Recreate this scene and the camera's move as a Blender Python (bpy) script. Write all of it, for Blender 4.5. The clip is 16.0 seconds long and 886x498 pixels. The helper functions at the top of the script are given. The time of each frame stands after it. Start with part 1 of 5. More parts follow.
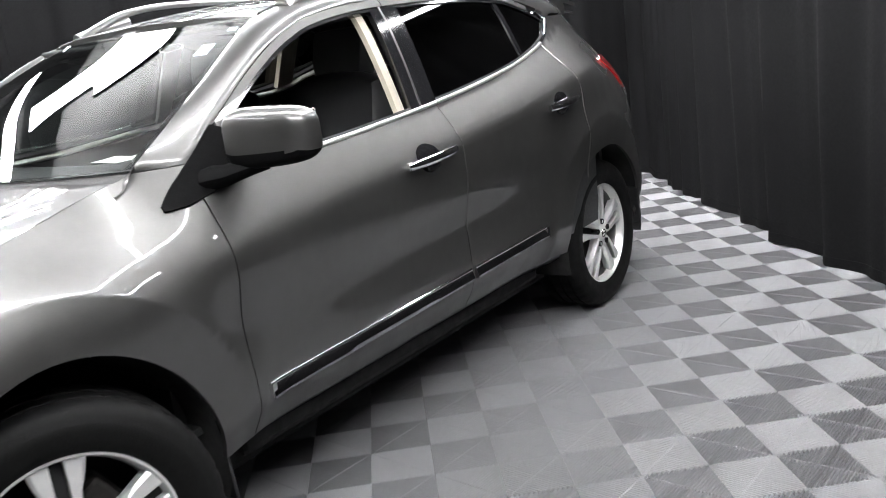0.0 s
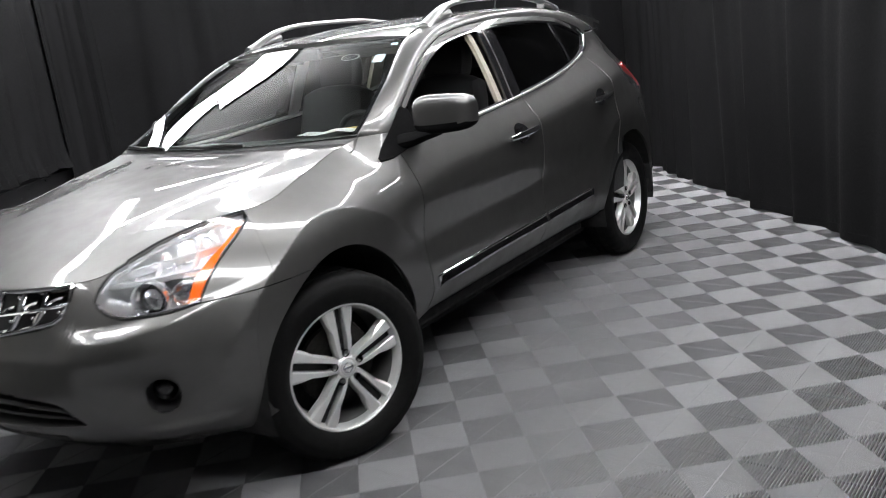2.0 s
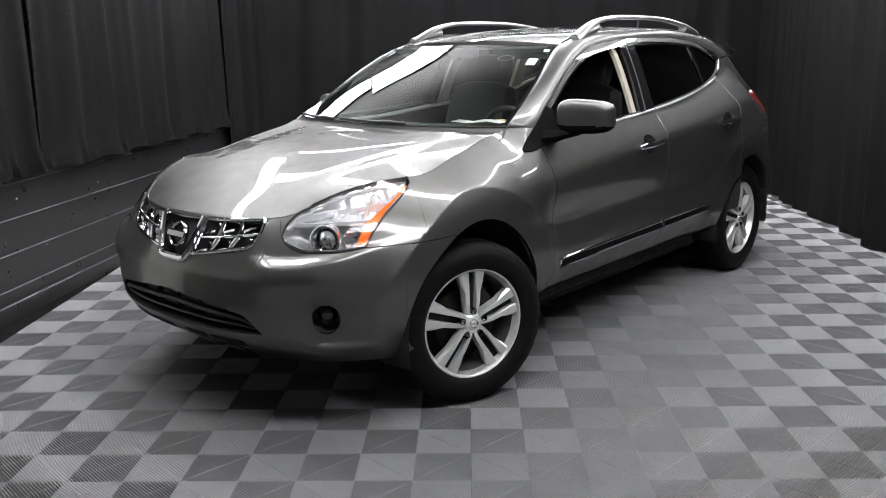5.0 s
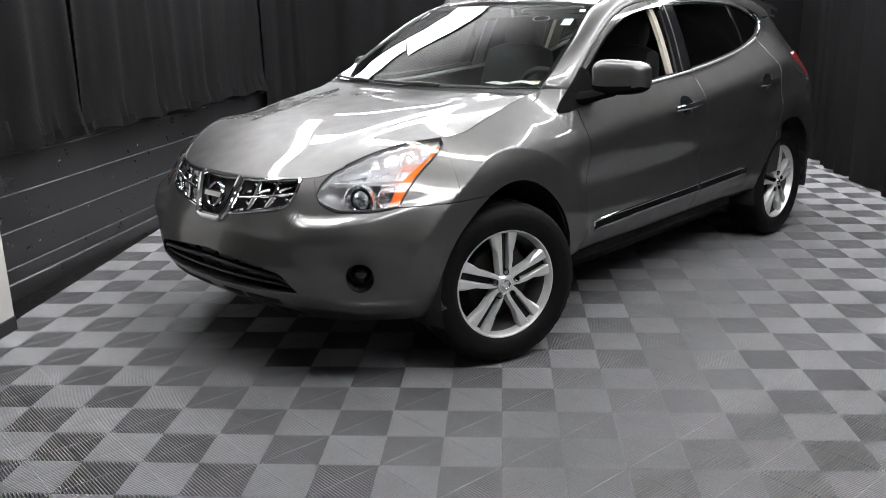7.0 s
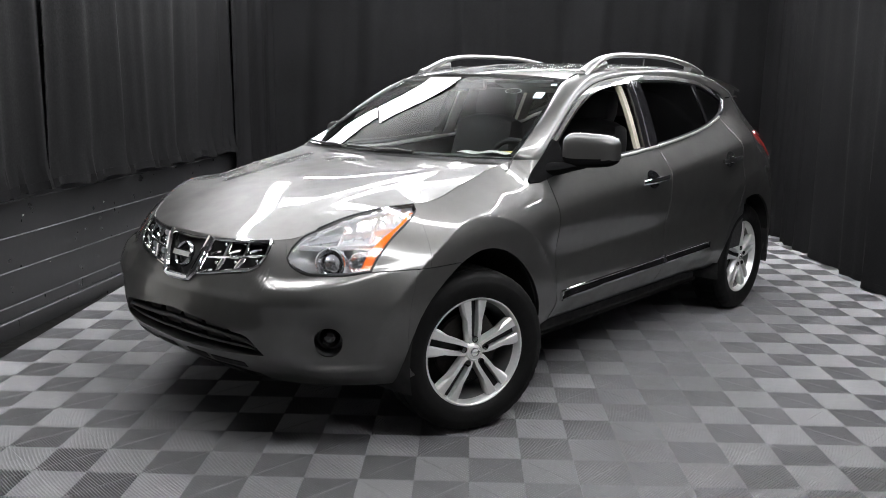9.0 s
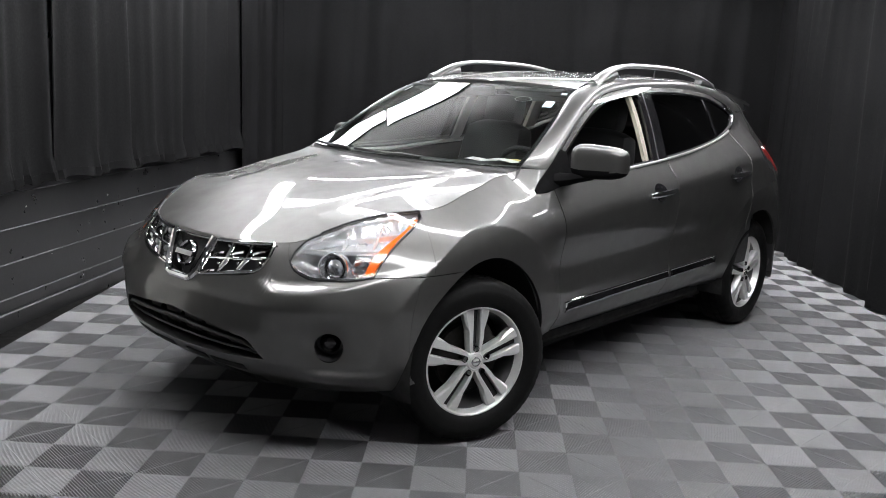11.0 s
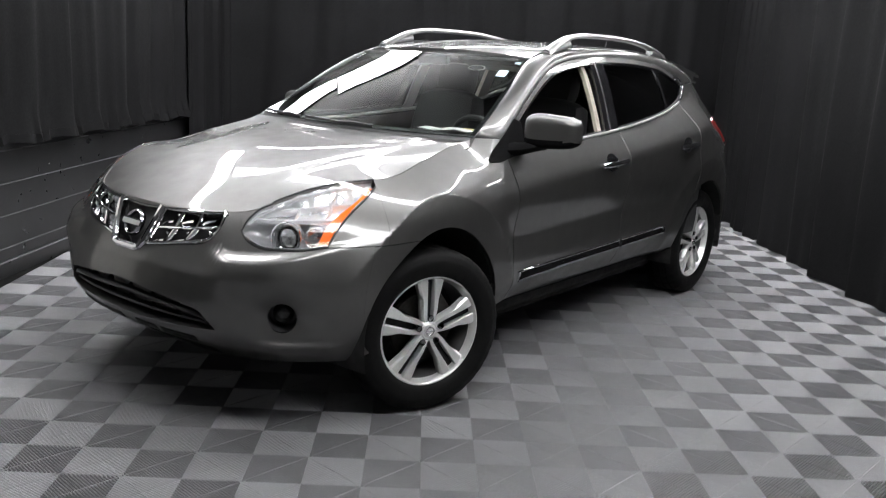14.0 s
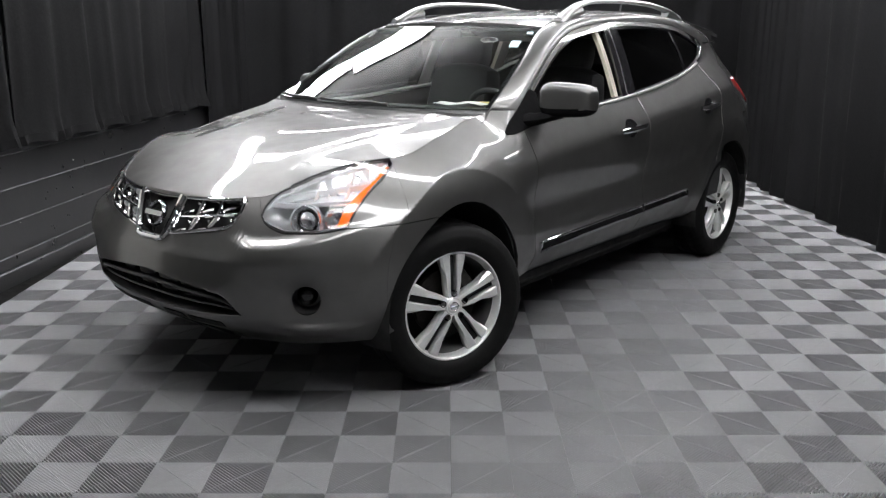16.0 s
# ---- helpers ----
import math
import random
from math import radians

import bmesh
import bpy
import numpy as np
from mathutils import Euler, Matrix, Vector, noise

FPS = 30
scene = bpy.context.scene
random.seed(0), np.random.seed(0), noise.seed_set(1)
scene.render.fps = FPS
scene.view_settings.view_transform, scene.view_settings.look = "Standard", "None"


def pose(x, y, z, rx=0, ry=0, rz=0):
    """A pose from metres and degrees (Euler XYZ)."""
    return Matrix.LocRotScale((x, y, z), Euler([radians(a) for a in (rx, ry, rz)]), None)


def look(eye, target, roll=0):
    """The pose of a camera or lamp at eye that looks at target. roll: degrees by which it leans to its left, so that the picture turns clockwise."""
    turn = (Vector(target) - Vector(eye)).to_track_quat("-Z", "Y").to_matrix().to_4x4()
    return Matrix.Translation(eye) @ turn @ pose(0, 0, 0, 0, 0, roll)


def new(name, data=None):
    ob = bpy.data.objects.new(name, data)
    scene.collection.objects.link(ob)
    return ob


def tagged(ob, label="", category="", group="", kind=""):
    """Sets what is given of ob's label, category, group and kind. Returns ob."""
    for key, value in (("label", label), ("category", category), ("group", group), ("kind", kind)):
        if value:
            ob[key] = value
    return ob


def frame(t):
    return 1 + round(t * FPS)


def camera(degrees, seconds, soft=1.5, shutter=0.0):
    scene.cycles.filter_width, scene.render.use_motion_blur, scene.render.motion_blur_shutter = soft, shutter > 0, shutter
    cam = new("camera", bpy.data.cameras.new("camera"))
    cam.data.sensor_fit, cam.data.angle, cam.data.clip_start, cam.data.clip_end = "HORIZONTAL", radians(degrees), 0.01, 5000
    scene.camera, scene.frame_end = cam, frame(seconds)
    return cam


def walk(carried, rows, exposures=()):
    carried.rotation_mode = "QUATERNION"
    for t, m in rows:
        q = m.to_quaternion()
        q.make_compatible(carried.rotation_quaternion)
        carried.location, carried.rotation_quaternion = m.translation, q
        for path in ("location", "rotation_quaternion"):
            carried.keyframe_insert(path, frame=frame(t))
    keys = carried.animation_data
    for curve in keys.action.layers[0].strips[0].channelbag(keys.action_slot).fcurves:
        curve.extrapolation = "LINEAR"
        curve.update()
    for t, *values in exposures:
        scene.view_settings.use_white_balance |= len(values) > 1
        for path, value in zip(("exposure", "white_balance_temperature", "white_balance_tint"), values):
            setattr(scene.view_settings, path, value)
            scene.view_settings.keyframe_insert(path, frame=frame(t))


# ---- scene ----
cam = camera(54.6, 16.0, soft=0.9, shutter=0.5)
PATH = [
    (0, (0.799, -0.851, 1.346), (0.903, 1.087, 0.861), -7.3),
    (0.5, (0.688, -1.174, 1.409), (0.841, 0.752, 0.894), -6.9),
    (1, (0.434, -1.452, 1.412), (0.678, 0.458, 0.873), -7.5),
    (1.5, (0.281, -1.737, 1.428), (0.455, 0.217, 1.037), -7.4),
    (2, (0.154, -2.03, 1.438), (0.324, -0.095, 0.962), -7.4),
    (2.5, (-0.038, -2.251, 1.456), (0.108, -0.315, 0.977), -7.1),
    (3, (-0.14, -2.371, 1.467), (-0.155, -0.428, 0.992), -4.5),
    (3.2, (-0.121, -2.418, 1.507), (-0.129, -0.476, 1.03), -4.2),
    (5.3, (-0.001, -2.528, 1.454), (-0.071, -0.58, 1.006), -0.7),
    (5.5, (-0.006, -2.54, 1.449), (-0.101, -0.587, 1.029), -1.0),
    (6, (-0.001, -2.543, 1.444), (-0.138, -0.603, 0.978), -0.9),
    (6.5, (0.008, -2.539, 1.453), (-0.1, -0.61, 0.937), -0.9),
    (7, (0.01, -2.537, 1.446), (-0.132, -0.614, 0.913), -1.4),
    (7.5, (0.012, -2.536, 1.458), (-0.085, -0.606, 0.945), -1.8),
    (8, (-0.002, -2.516, 1.476), (-0.025, -0.575, 0.993), 0.0),
    (8.5, (-0.017, -2.531, 1.45), (-0.009, -0.575, 1.034), 0.6),
    (9, (-0.022, -2.538, 1.445), (-0.078, -0.576, 1.062), 0.7),
    (9.5, (-0.028, -2.519, 1.456), (-0.055, -0.558, 1.064), 0.7),
    (12, (-0.04, -2.5, 1.47), (-0.109, -0.537, 1.093), 4.0),
    (12.5, (-0.055, -2.492, 1.457), (-0.074, -0.528, 1.081), 4.6),
    (13, (-0.06, -2.485, 1.471), (-0.056, -0.525, 1.076), 4.3),
    (13.5, (-0.06, -2.484, 1.449), (-0.009, -0.538, 0.987), 1.9),
    (14, (-0.05, -2.494, 1.457), (0.009, -0.544, 1.016), 3.3),
    (14.5, (-0.034, -2.515, 1.478), (0.097, -0.552, 1.118), 2.9),
    (15, (-0.024, -2.519, 1.46), (-0.013, -0.559, 1.06), 2.0),
    (15.5, (-0.017, -2.519, 1.467), (-0.059, -0.57, 1.024), 0.8),
    (16, (-0.018, -2.499, 1.456), (-0.024, -0.562, 0.959), -0.1),
]
EXPOSURES = [(0, 0.68), (0.5, 0.6), (1, 0.38), (1.5, 0.2), (2, 0.05), (2.5, -0.1), (3.2, -0.05), (5.3, 0.02), (16, 0.02)]
walk(cam, [(t, look(eye, target, roll)) for t, eye, target, roll in PATH], EXPOSURES)

# ---- light: an overhead frame of white tubes in an otherwise black studio ----
world = bpy.data.worlds.new("studio_air")
scene.world = world
world.use_nodes = True
world.node_tree.nodes["Background"].inputs["Color"].default_value = (0.5, 0.52, 0.55, 1)
world.node_tree.nodes["Background"].inputs["Strength"].default_value = 0.01
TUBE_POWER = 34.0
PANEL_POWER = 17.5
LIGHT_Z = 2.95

# ---- materials ----
def material(name, color, rough=0.5, metal=0.0, coat=0.0, grain=0.0, size=60.0, bump=0.0, stain=0.0, spec=0.5, flake=0.0, random_tint=0.0):
    """A surface with fine grain, broad stains and relief, all at real size."""
    m = bpy.data.materials.new(name)
    m.use_nodes = True
    nt = m.node_tree
    b = nt.nodes["Principled BSDF"]
    b.inputs["Base Color"].default_value = (*color, 1)
    b.inputs["Roughness"].default_value, b.inputs["Metallic"].default_value = rough, metal
    b.inputs["Specular IOR Level"].default_value = spec
    b.inputs["Coat Weight"].default_value, b.inputs["Coat Roughness"].default_value = coat, 0.03
    tex = nt.nodes.new("ShaderNodeTexCoord")

    def noise_at(scale, detail=3.0):
        n = nt.nodes.new("ShaderNodeTexNoise")
        n.inputs["Scale"].default_value, n.inputs["Detail"].default_value = scale, detail
        nt.links.new(tex.outputs["Object"], n.inputs["Vector"])
        return n.outputs["Fac"]

    def ramp(fac, low, high):
        r = nt.nodes.new("ShaderNodeMapRange")
        r.inputs["To Min"].default_value, r.inputs["To Max"].default_value = low, high
        r.inputs["From Min"].default_value, r.inputs["From Max"].default_value = 0.3, 0.7
        nt.links.new(fac, r.inputs["Value"])
        return r.outputs["Result"]

    def times(a, c):
        k = nt.nodes.new("ShaderNodeMath")
        k.operation = "MULTIPLY"
        nt.links.new(a, k.inputs[0])
        nt.links.new(c, k.inputs[1])
        return k.outputs[0]

    value = None
    if grain:
        value = ramp(noise_at(size), 1 - grain, 1 + grain)
    if stain:
        v = ramp(noise_at(1.7, 5.0), 1 - stain, 1 + stain)
        value = times(value, v) if value else v
    if flake:
        v = ramp(noise_at(900.0, 1.0), 1 - flake, 1 + flake)
        value = times(value, v) if value else v
    if random_tint:
        info = nt.nodes.new("ShaderNodeObjectInfo")
        v = ramp(info.outputs["Random"], 1 - random_tint, 1 + random_tint)
        value = times(value, v) if value else v
    if value:
        mix = nt.nodes.new("ShaderNodeVectorMath")
        mix.operation = "SCALE"
        mix.inputs[0].default_value = color
        nt.links.new(value, mix.inputs["Scale"])
        nt.links.new(mix.outputs["Vector"], b.inputs["Base Color"])
        rr = ramp(noise_at(size * 0.4), rough * 0.9, min(1.0, rough * 1.12))
        nt.links.new(rr, b.inputs["Roughness"])
    if bump:
        k = nt.nodes.new("ShaderNodeBump")
        k.inputs["Strength"].default_value, k.inputs["Distance"].default_value = bump, 0.002
        nt.links.new(noise_at(size * 2.0), k.inputs["Height"])
        nt.links.new(k.outputs["Normal"], b.inputs["Normal"])
    return m


def pane_material(name, tint, gloss=1.0):
    """Thin glass: it lets light through, tinted, and mirrors by Fresnel."""
    m = bpy.data.materials.new(name)
    m.use_nodes = True
    nt = m.node_tree
    nt.nodes.remove(nt.nodes["Principled BSDF"])
    see, shine, mix, fres = (nt.nodes.new("ShaderNode" + k) for k in ("BsdfTransparent", "BsdfGlossy", "MixShader", "Fresnel"))
    see.inputs["Color"].default_value = (*tint, 1)
    shine.inputs["Roughness"].default_value = 0.0
    fres.inputs["IOR"].default_value = 1.5
    nt.links.new(fres.outputs[0], mix.inputs[0])
    nt.links.new(see.outputs[0], mix.inputs[1])
    nt.links.new(shine.outputs[0], mix.inputs[2])
    nt.links.new(mix.outputs[0], nt.nodes["Material Output"].inputs["Surface"])
    return m


def glow_material(name, color, strength):
    m = bpy.data.materials.new(name)
    m.use_nodes = True
    b = m.node_tree.nodes["Principled BSDF"]
    b.inputs["Base Color"].default_value = (*color, 1)
    b.inputs["Emission Color"].default_value = (*color, 1)
    b.inputs["Emission Strength"].default_value = strength
    return m


PAINT = material("grey_metallic_paint", (0.118, 0.1163, 0.1135), 0.42, 0.90, 1.0, grain=0.03, size=25, flake=0.10)
TILE = material("grey_tile_plastic", (0.230, 0.230, 0.238), 0.31, spec=0.9, grain=0.06, size=90, stain=0.05, random_tint=0.04)
SLAB = material("dark_slab", (0.003, 0.003, 0.003), 0.9, grain=0.1, stain=0.2, spec=0.1)
CLOTH = material("black_drape_cloth", (0.0054, 0.0054, 0.0059), 0.85, grain=0.06, size=160, stain=0.22, bump=0.12, spec=0.12)
BLACK_WALL = material("black_wall_paint", (0.020, 0.020, 0.021), 0.30, grain=0.08, size=30, stain=0.2, bump=0.12)
WORN = material("worn_board_edge", (0.085, 0.085, 0.088), 0.35, grain=0.5, size=9, stain=0.4)
WHITE_WALL = material("white_wall_paint", (0.52, 0.51, 0.48), 0.55, grain=0.02, size=40, stain=0.05, bump=0.1)
GREY_WALL = material("grey_wall_paint", (0.22, 0.22, 0.22), 0.6, grain=0.03, size=40, stain=0.06, bump=0.1)
CEILING = material("pale_ceiling_paint", (0.22, 0.22, 0.22), 0.8, grain=0.02, size=20, stain=0.05)
CHROME = material("chrome", (0.78, 0.78, 0.79), 0.07, 1.0, grain=0.02, size=40)
SILVER = material("silver_alloy", (0.70, 0.70, 0.69), 0.33, 0.55, 0.5, grain=0.03, size=60)
BARREL = material("dull_alloy", (0.16, 0.16, 0.16), 0.42, 0.7, grain=0.05, size=60)
RAIL = material("silver_rail_paint", (0.36, 0.36, 0.355), 0.36, 0.85, 0.5, grain=0.03, size=50)
RUBBER = material("tyre_rubber", (0.005, 0.005, 0.005), 0.6, spec=0.14, grain=0.15, size=80, stain=0.15, bump=0.3)
BLACK = material("black_plastic", (0.016, 0.016, 0.017), 0.42, grain=0.10, size=120, bump=0.25)
GLOSS_BLACK = material("gloss_black_trim", (0.008, 0.008, 0.009), 0.12, coat=0.5, grain=0.05, size=40)
DARK_TRIM = material("dark_grey_trim_plastic", (0.010, 0.010, 0.0105), 0.45, spec=0.25, grain=0.10, size=150, bump=0.3)
LINER = material("wheel_arch_liner", (0.008, 0.008, 0.008), 0.9, grain=0.1, bump=0.3)
LEATHER = material("black_leather", (0.010, 0.010, 0.011), 0.42, grain=0.08, size=90, bump=0.15)
MATT_BLACK = material("matt_black_plastic", (0.0045, 0.0045, 0.0048), 0.75, spec=0.05, grain=0.10, size=150, bump=0.3)
DASH = material("dark_dashboard_plastic", (0.030, 0.031, 0.032), 0.5, grain=0.1, size=140, bump=0.3)
BEIGE = material("beige_trim", (0.40, 0.365, 0.295), 0.6, grain=0.04, size=80, stain=0.05, bump=0.2)
CAP = material("pale_grey_trim", (0.55, 0.55, 0.53), 0.5, grain=0.05, size=80, bump=0.2)
PAPER = material("white_paper", (0.75, 0.75, 0.73), 0.7, grain=0.03, size=50)
AMBER_PAPER = material("yellow_paper", (0.62, 0.47, 0.16), 0.7, grain=0.03, size=50)
STICKER = material("white_blue_sticker", (0.70, 0.80, 0.92), 0.5, grain=0.03, size=50)
AMBER = material("amber_lens", (0.95, 0.17, 0.01), 0.15, coat=1.0, grain=0.08, size=160)
RED = material("red_lens", (0.36, 0.010, 0.010), 0.12, coat=1.0, grain=0.08, size=160)
REFLECTOR = material("bright_reflector", (0.90, 0.91, 0.93), 0.20, 0.60, grain=0.05, size=16, bump=1.0)
FACETS = material("faceted_reflector", (0.90, 0.91, 0.93), 0.10, 0.92, grain=0.05, size=22, bump=1.0)
LAMP_SHELL = material("dark_lamp_shell", (0.78, 0.79, 0.81), 0.18, 0.62, grain=0.05, size=14, bump=1.0)
DARK_CHROME = material("dark_chrome", (0.42, 0.42, 0.43), 0.12, 1.0, grain=0.03, size=40)
BRAKE = material("brake_iron", (0.03, 0.028, 0.026), 0.6, 0.8, grain=0.2, size=60, stain=0.2)
WINDSCREEN = pane_material("clear_windscreen", (0.80, 0.86, 0.83))
TINTED = pane_material("dark_tinted_glass", (0.045, 0.045, 0.045))
LAMP_GLASS = pane_material("clear_lamp_cover", (0.95, 0.95, 0.95))
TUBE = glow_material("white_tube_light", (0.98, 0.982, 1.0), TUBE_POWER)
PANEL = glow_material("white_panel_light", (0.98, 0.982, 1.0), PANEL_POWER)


# ---- mesh tools ----
class Shape:
    """Vertices and faces of one mesh, gathered piece by piece."""

    def __init__(self):
        self.v, self.f, self.smooth, self.n = [], [], [], []

    def add(self, verts, faces, smooth=True):
        k = len(self.v)
        self.v.extend(tuple(map(float, p)) for p in verts)
        self.n.extend([(0.0, 0.0, 0.0)] * (len(self.v) - k))
        for f in faces:
            self.f.append([k + i for i in f])
            self.smooth.append(smooth)

    def grid(self, p, close_u=False, smooth=True, normals=None):
        p = np.asarray(p)
        nu, nv = p.shape[:2]
        start, faces = len(self.v), []
        for i in range(nu if close_u else nu - 1):
            j = (i + 1) % nu
            for k in range(nv - 1):
                faces.append((i * nv + k, j * nv + k, j * nv + k + 1, i * nv + k + 1))
        if normals is not None:
            normals = np.asarray(normals)
            i, j = nu // 2 - 1, nv // 2 - 1
            face = np.cross(p[i + 1, j] - p[i, j], p[i, j + 1] - p[i, j])
            if face @ normals[i, j] < 0:
                faces = [f[::-1] for f in faces]
        self.add(p.reshape(-1, 3), faces, smooth)
        if normals is not None:
            self.n[start:] = [tuple(map(float, q)) for q in normals.reshape(-1, 3)]

    def sheet(self, outer, inner):
        """A plate: an outer grid and an inner one, joined along their borders."""
        self.grid(outer)
        self.grid(np.asarray(inner)[::-1])
        for a, b in ((outer[0], inner[0]), (outer[-1][::-1], inner[-1][::-1]), (outer[:, -1], inner[:, -1]), (outer[::-1, 0], inner[::-1, 0])):
            self.grid(np.stack([np.asarray(b), np.asarray(a)], 1))

    def box(self, size, m=None, bevel=0.0):
        m = m or Matrix()
        bm = bmesh.new()
        bmesh.ops.create_cube(bm, size=1)
        bmesh.ops.scale(bm, vec=size, verts=bm.verts)
        if bevel:
            bmesh.ops.bevel(bm, geom=bm.edges[:], offset=bevel, segments=2, profile=0.5, affect="EDGES")
        bm.transform(m)
        self.take(bm, smooth=False)

    def take(self, bm, smooth=True):
        bm.verts.index_update()
        self.add([v.co for v in bm.verts], [[v.index for v in f.verts] for f in bm.faces], smooth)
        bm.free()

    def lathe(self, profile, steps=48, axis="X", m=None, wobble=None):
        """A profile of (radius, along) turned round an axis."""
        prof = np.asarray(profile, float)
        rows = []
        for i in range(steps):
            a = 2 * math.pi * i / steps
            r = prof[:, 0] + (wobble(i) if wobble is not None else 0)
            rows.append(np.stack([prof[:, 1], r * math.cos(a), r * math.sin(a)], -1))
        p = np.asarray(rows)
        if axis == "Z":
            p = p[..., [1, 2, 0]]
        if m is not None:
            mm = np.array(m)
            p = p @ mm[:3, :3].T + mm[:3, 3]
        self.grid(p, close_u=True)

    def sweep(self, path, section, scale=None):
        """A closed section (a, b) swept along a path; a runs level, b upright to the path."""
        path = np.asarray(path, float)
        t = np.gradient(path, axis=0)
        t /= np.linalg.norm(t, axis=1, keepdims=True) + 1e-9
        up = np.array([0, 0, 1.0])
        rows = []
        for i in range(len(path)):
            a = np.cross(t[i], up)
            a /= np.linalg.norm(a) + 1e-9
            b = np.cross(a, t[i])
            s = 1.0 if scale is None else scale[i]
            rows.append([path[i] + s * (q[0] * a + q[1] * b) for q in section])
        p = np.asarray(rows)
        self.grid(np.concatenate([p, p[:, :1]], 1))
        n = len(section)
        self.add(p[0], [list(range(n))], False)
        self.add(p[-1], [list(range(n))[::-1]], False)


def settle(p):
    """Draws the far side of the cabin in above the waist."""
    p = np.array(p, float)
    k = 1 - 0.11 * ease((p[..., 2] - 1.02) / 0.12) * ease((p[..., 1] + 1.15) / 0.25)
    p[..., 0] = np.where(p[..., 0] < 0, p[..., 0] * k, p[..., 0])
    return p


def mirror_x(p):
    return settle(np.asarray(p) * np.array([-1, 1, 1]))


def part(name, shape, mat, parent=None, label="", m=None, fuse=True):
    """Links a Shape as one mesh object under a thing or a part."""
    me = bpy.data.meshes.new(name)
    me.from_pydata(shape.v, [], shape.f)
    me.materials.append(mat)
    me.polygons.foreach_set("use_smooth", shape.smooth)
    ob = new(name, me)
    ob.parent = parent
    if m is not None:
        ob.matrix_basis = m
    if label:
        tagged(ob, label)
    if any(q != (0.0, 0.0, 0.0) for q in shape.n):
        me.normals_split_custom_set_from_vertices(shape.n)
        return ob
    bm = bmesh.new()
    bm.from_mesh(me)
    if fuse:
        bmesh.ops.remove_doubles(bm, verts=bm.verts, dist=0.0004)
    bmesh.ops.recalc_face_normals(bm, faces=bm.faces)
    for e in bm.edges:
        if len(e.link_faces) == 2 and e.calc_face_angle(0) > 0.62:
            e.smooth = False
    bm.to_mesh(me)
    bm.free()
    return ob


def oval(a, b, n=12):
    return [(a * math.cos(2 * math.pi * i / n), b * math.sin(2 * math.pi * i / n)) for i in range(n)]


# ---- the room: y runs with the tile rows' depth, x across ----
CELL = 0.204
WEST = lambda y: -2.585 + 0.10 * (y - 2.3)
NORTH_Y, EAST_X, SOUTH_Y, TOP = 6.35, 3.02, -5.2, 3.35


def slab(name, corners, thick, mat, label, category, parent=None):
    """A wall or floor plate from four corners, thickened away from the room."""
    a, b, c, d = (Vector(q) for q in corners)
    n = (b - a).cross(d - a).normalized() * thick
    s = Shape()
    pts = [a, b, c, d, a - n, b - n, c - n, d - n]
    s.add(pts, [(0, 1, 2, 3), (7, 6, 5, 4), (0, 4, 5, 1), (1, 5, 6, 2), (2, 6, 7, 3), (3, 7, 4, 0)], False)
    return tagged(part(name, s, mat, parent), label, category, kind="structure")


floor = slab("floor", [(-3.6, SOUTH_Y, -0.0125), (4.2, SOUTH_Y, -0.0125), (4.2, 7.4, -0.0125), (-3.6, 7.4, -0.0125)], 0.1, SLAB, "dark slab under grey ribbed plastic floor tiles", "floor")
slab("ceiling", [(-3.6, 7.4, TOP), (4.2, 7.4, TOP), (4.2, SOUTH_Y, TOP), (-3.6, SOUTH_Y, TOP)], 0.1, CEILING, "pale painted studio ceiling", "ceiling")
slab("wall_north", [(-3.6, NORTH_Y + 0.35, -0.02), (4.2, NORTH_Y + 0.35, -0.02), (4.2, NORTH_Y + 0.35, TOP), (-3.6, NORTH_Y + 0.35, TOP)], 0.1, BLACK_WALL, "black wall behind the drapes", "wall")
slab("wall_east", [(EAST_X + 0.35, 7.4, -0.02), (EAST_X + 0.35, SOUTH_Y, -0.02), (EAST_X + 0.35, SOUTH_Y, TOP), (EAST_X + 0.35, 7.4, TOP)], 0.1, BLACK_WALL, "black wall behind the drapes", "wall")
slab("wall_south", [(4.2, SOUTH_Y, -0.02), (-3.6, SOUTH_Y, -0.02), (-3.6, SOUTH_Y, TOP), (4.2, SOUTH_Y, TOP)], 0.1, GREY_WALL, "grey wall closing the studio", "wall")

# the black boarded wall to the west
Y0, Y1 = 1.1, 6.7
wall_west = slab("wall_west", [(WEST(Y0) - 0.02, Y0, -0.02), (WEST(Y1) - 0.02, Y1, -0.02), (WEST(Y1) - 0.02, Y1, TOP), (WEST(Y0) - 0.02, Y0, TOP)], 0.12, BLACK_WALL,
                 "black painted wall of wide horizontal boards", "wall")


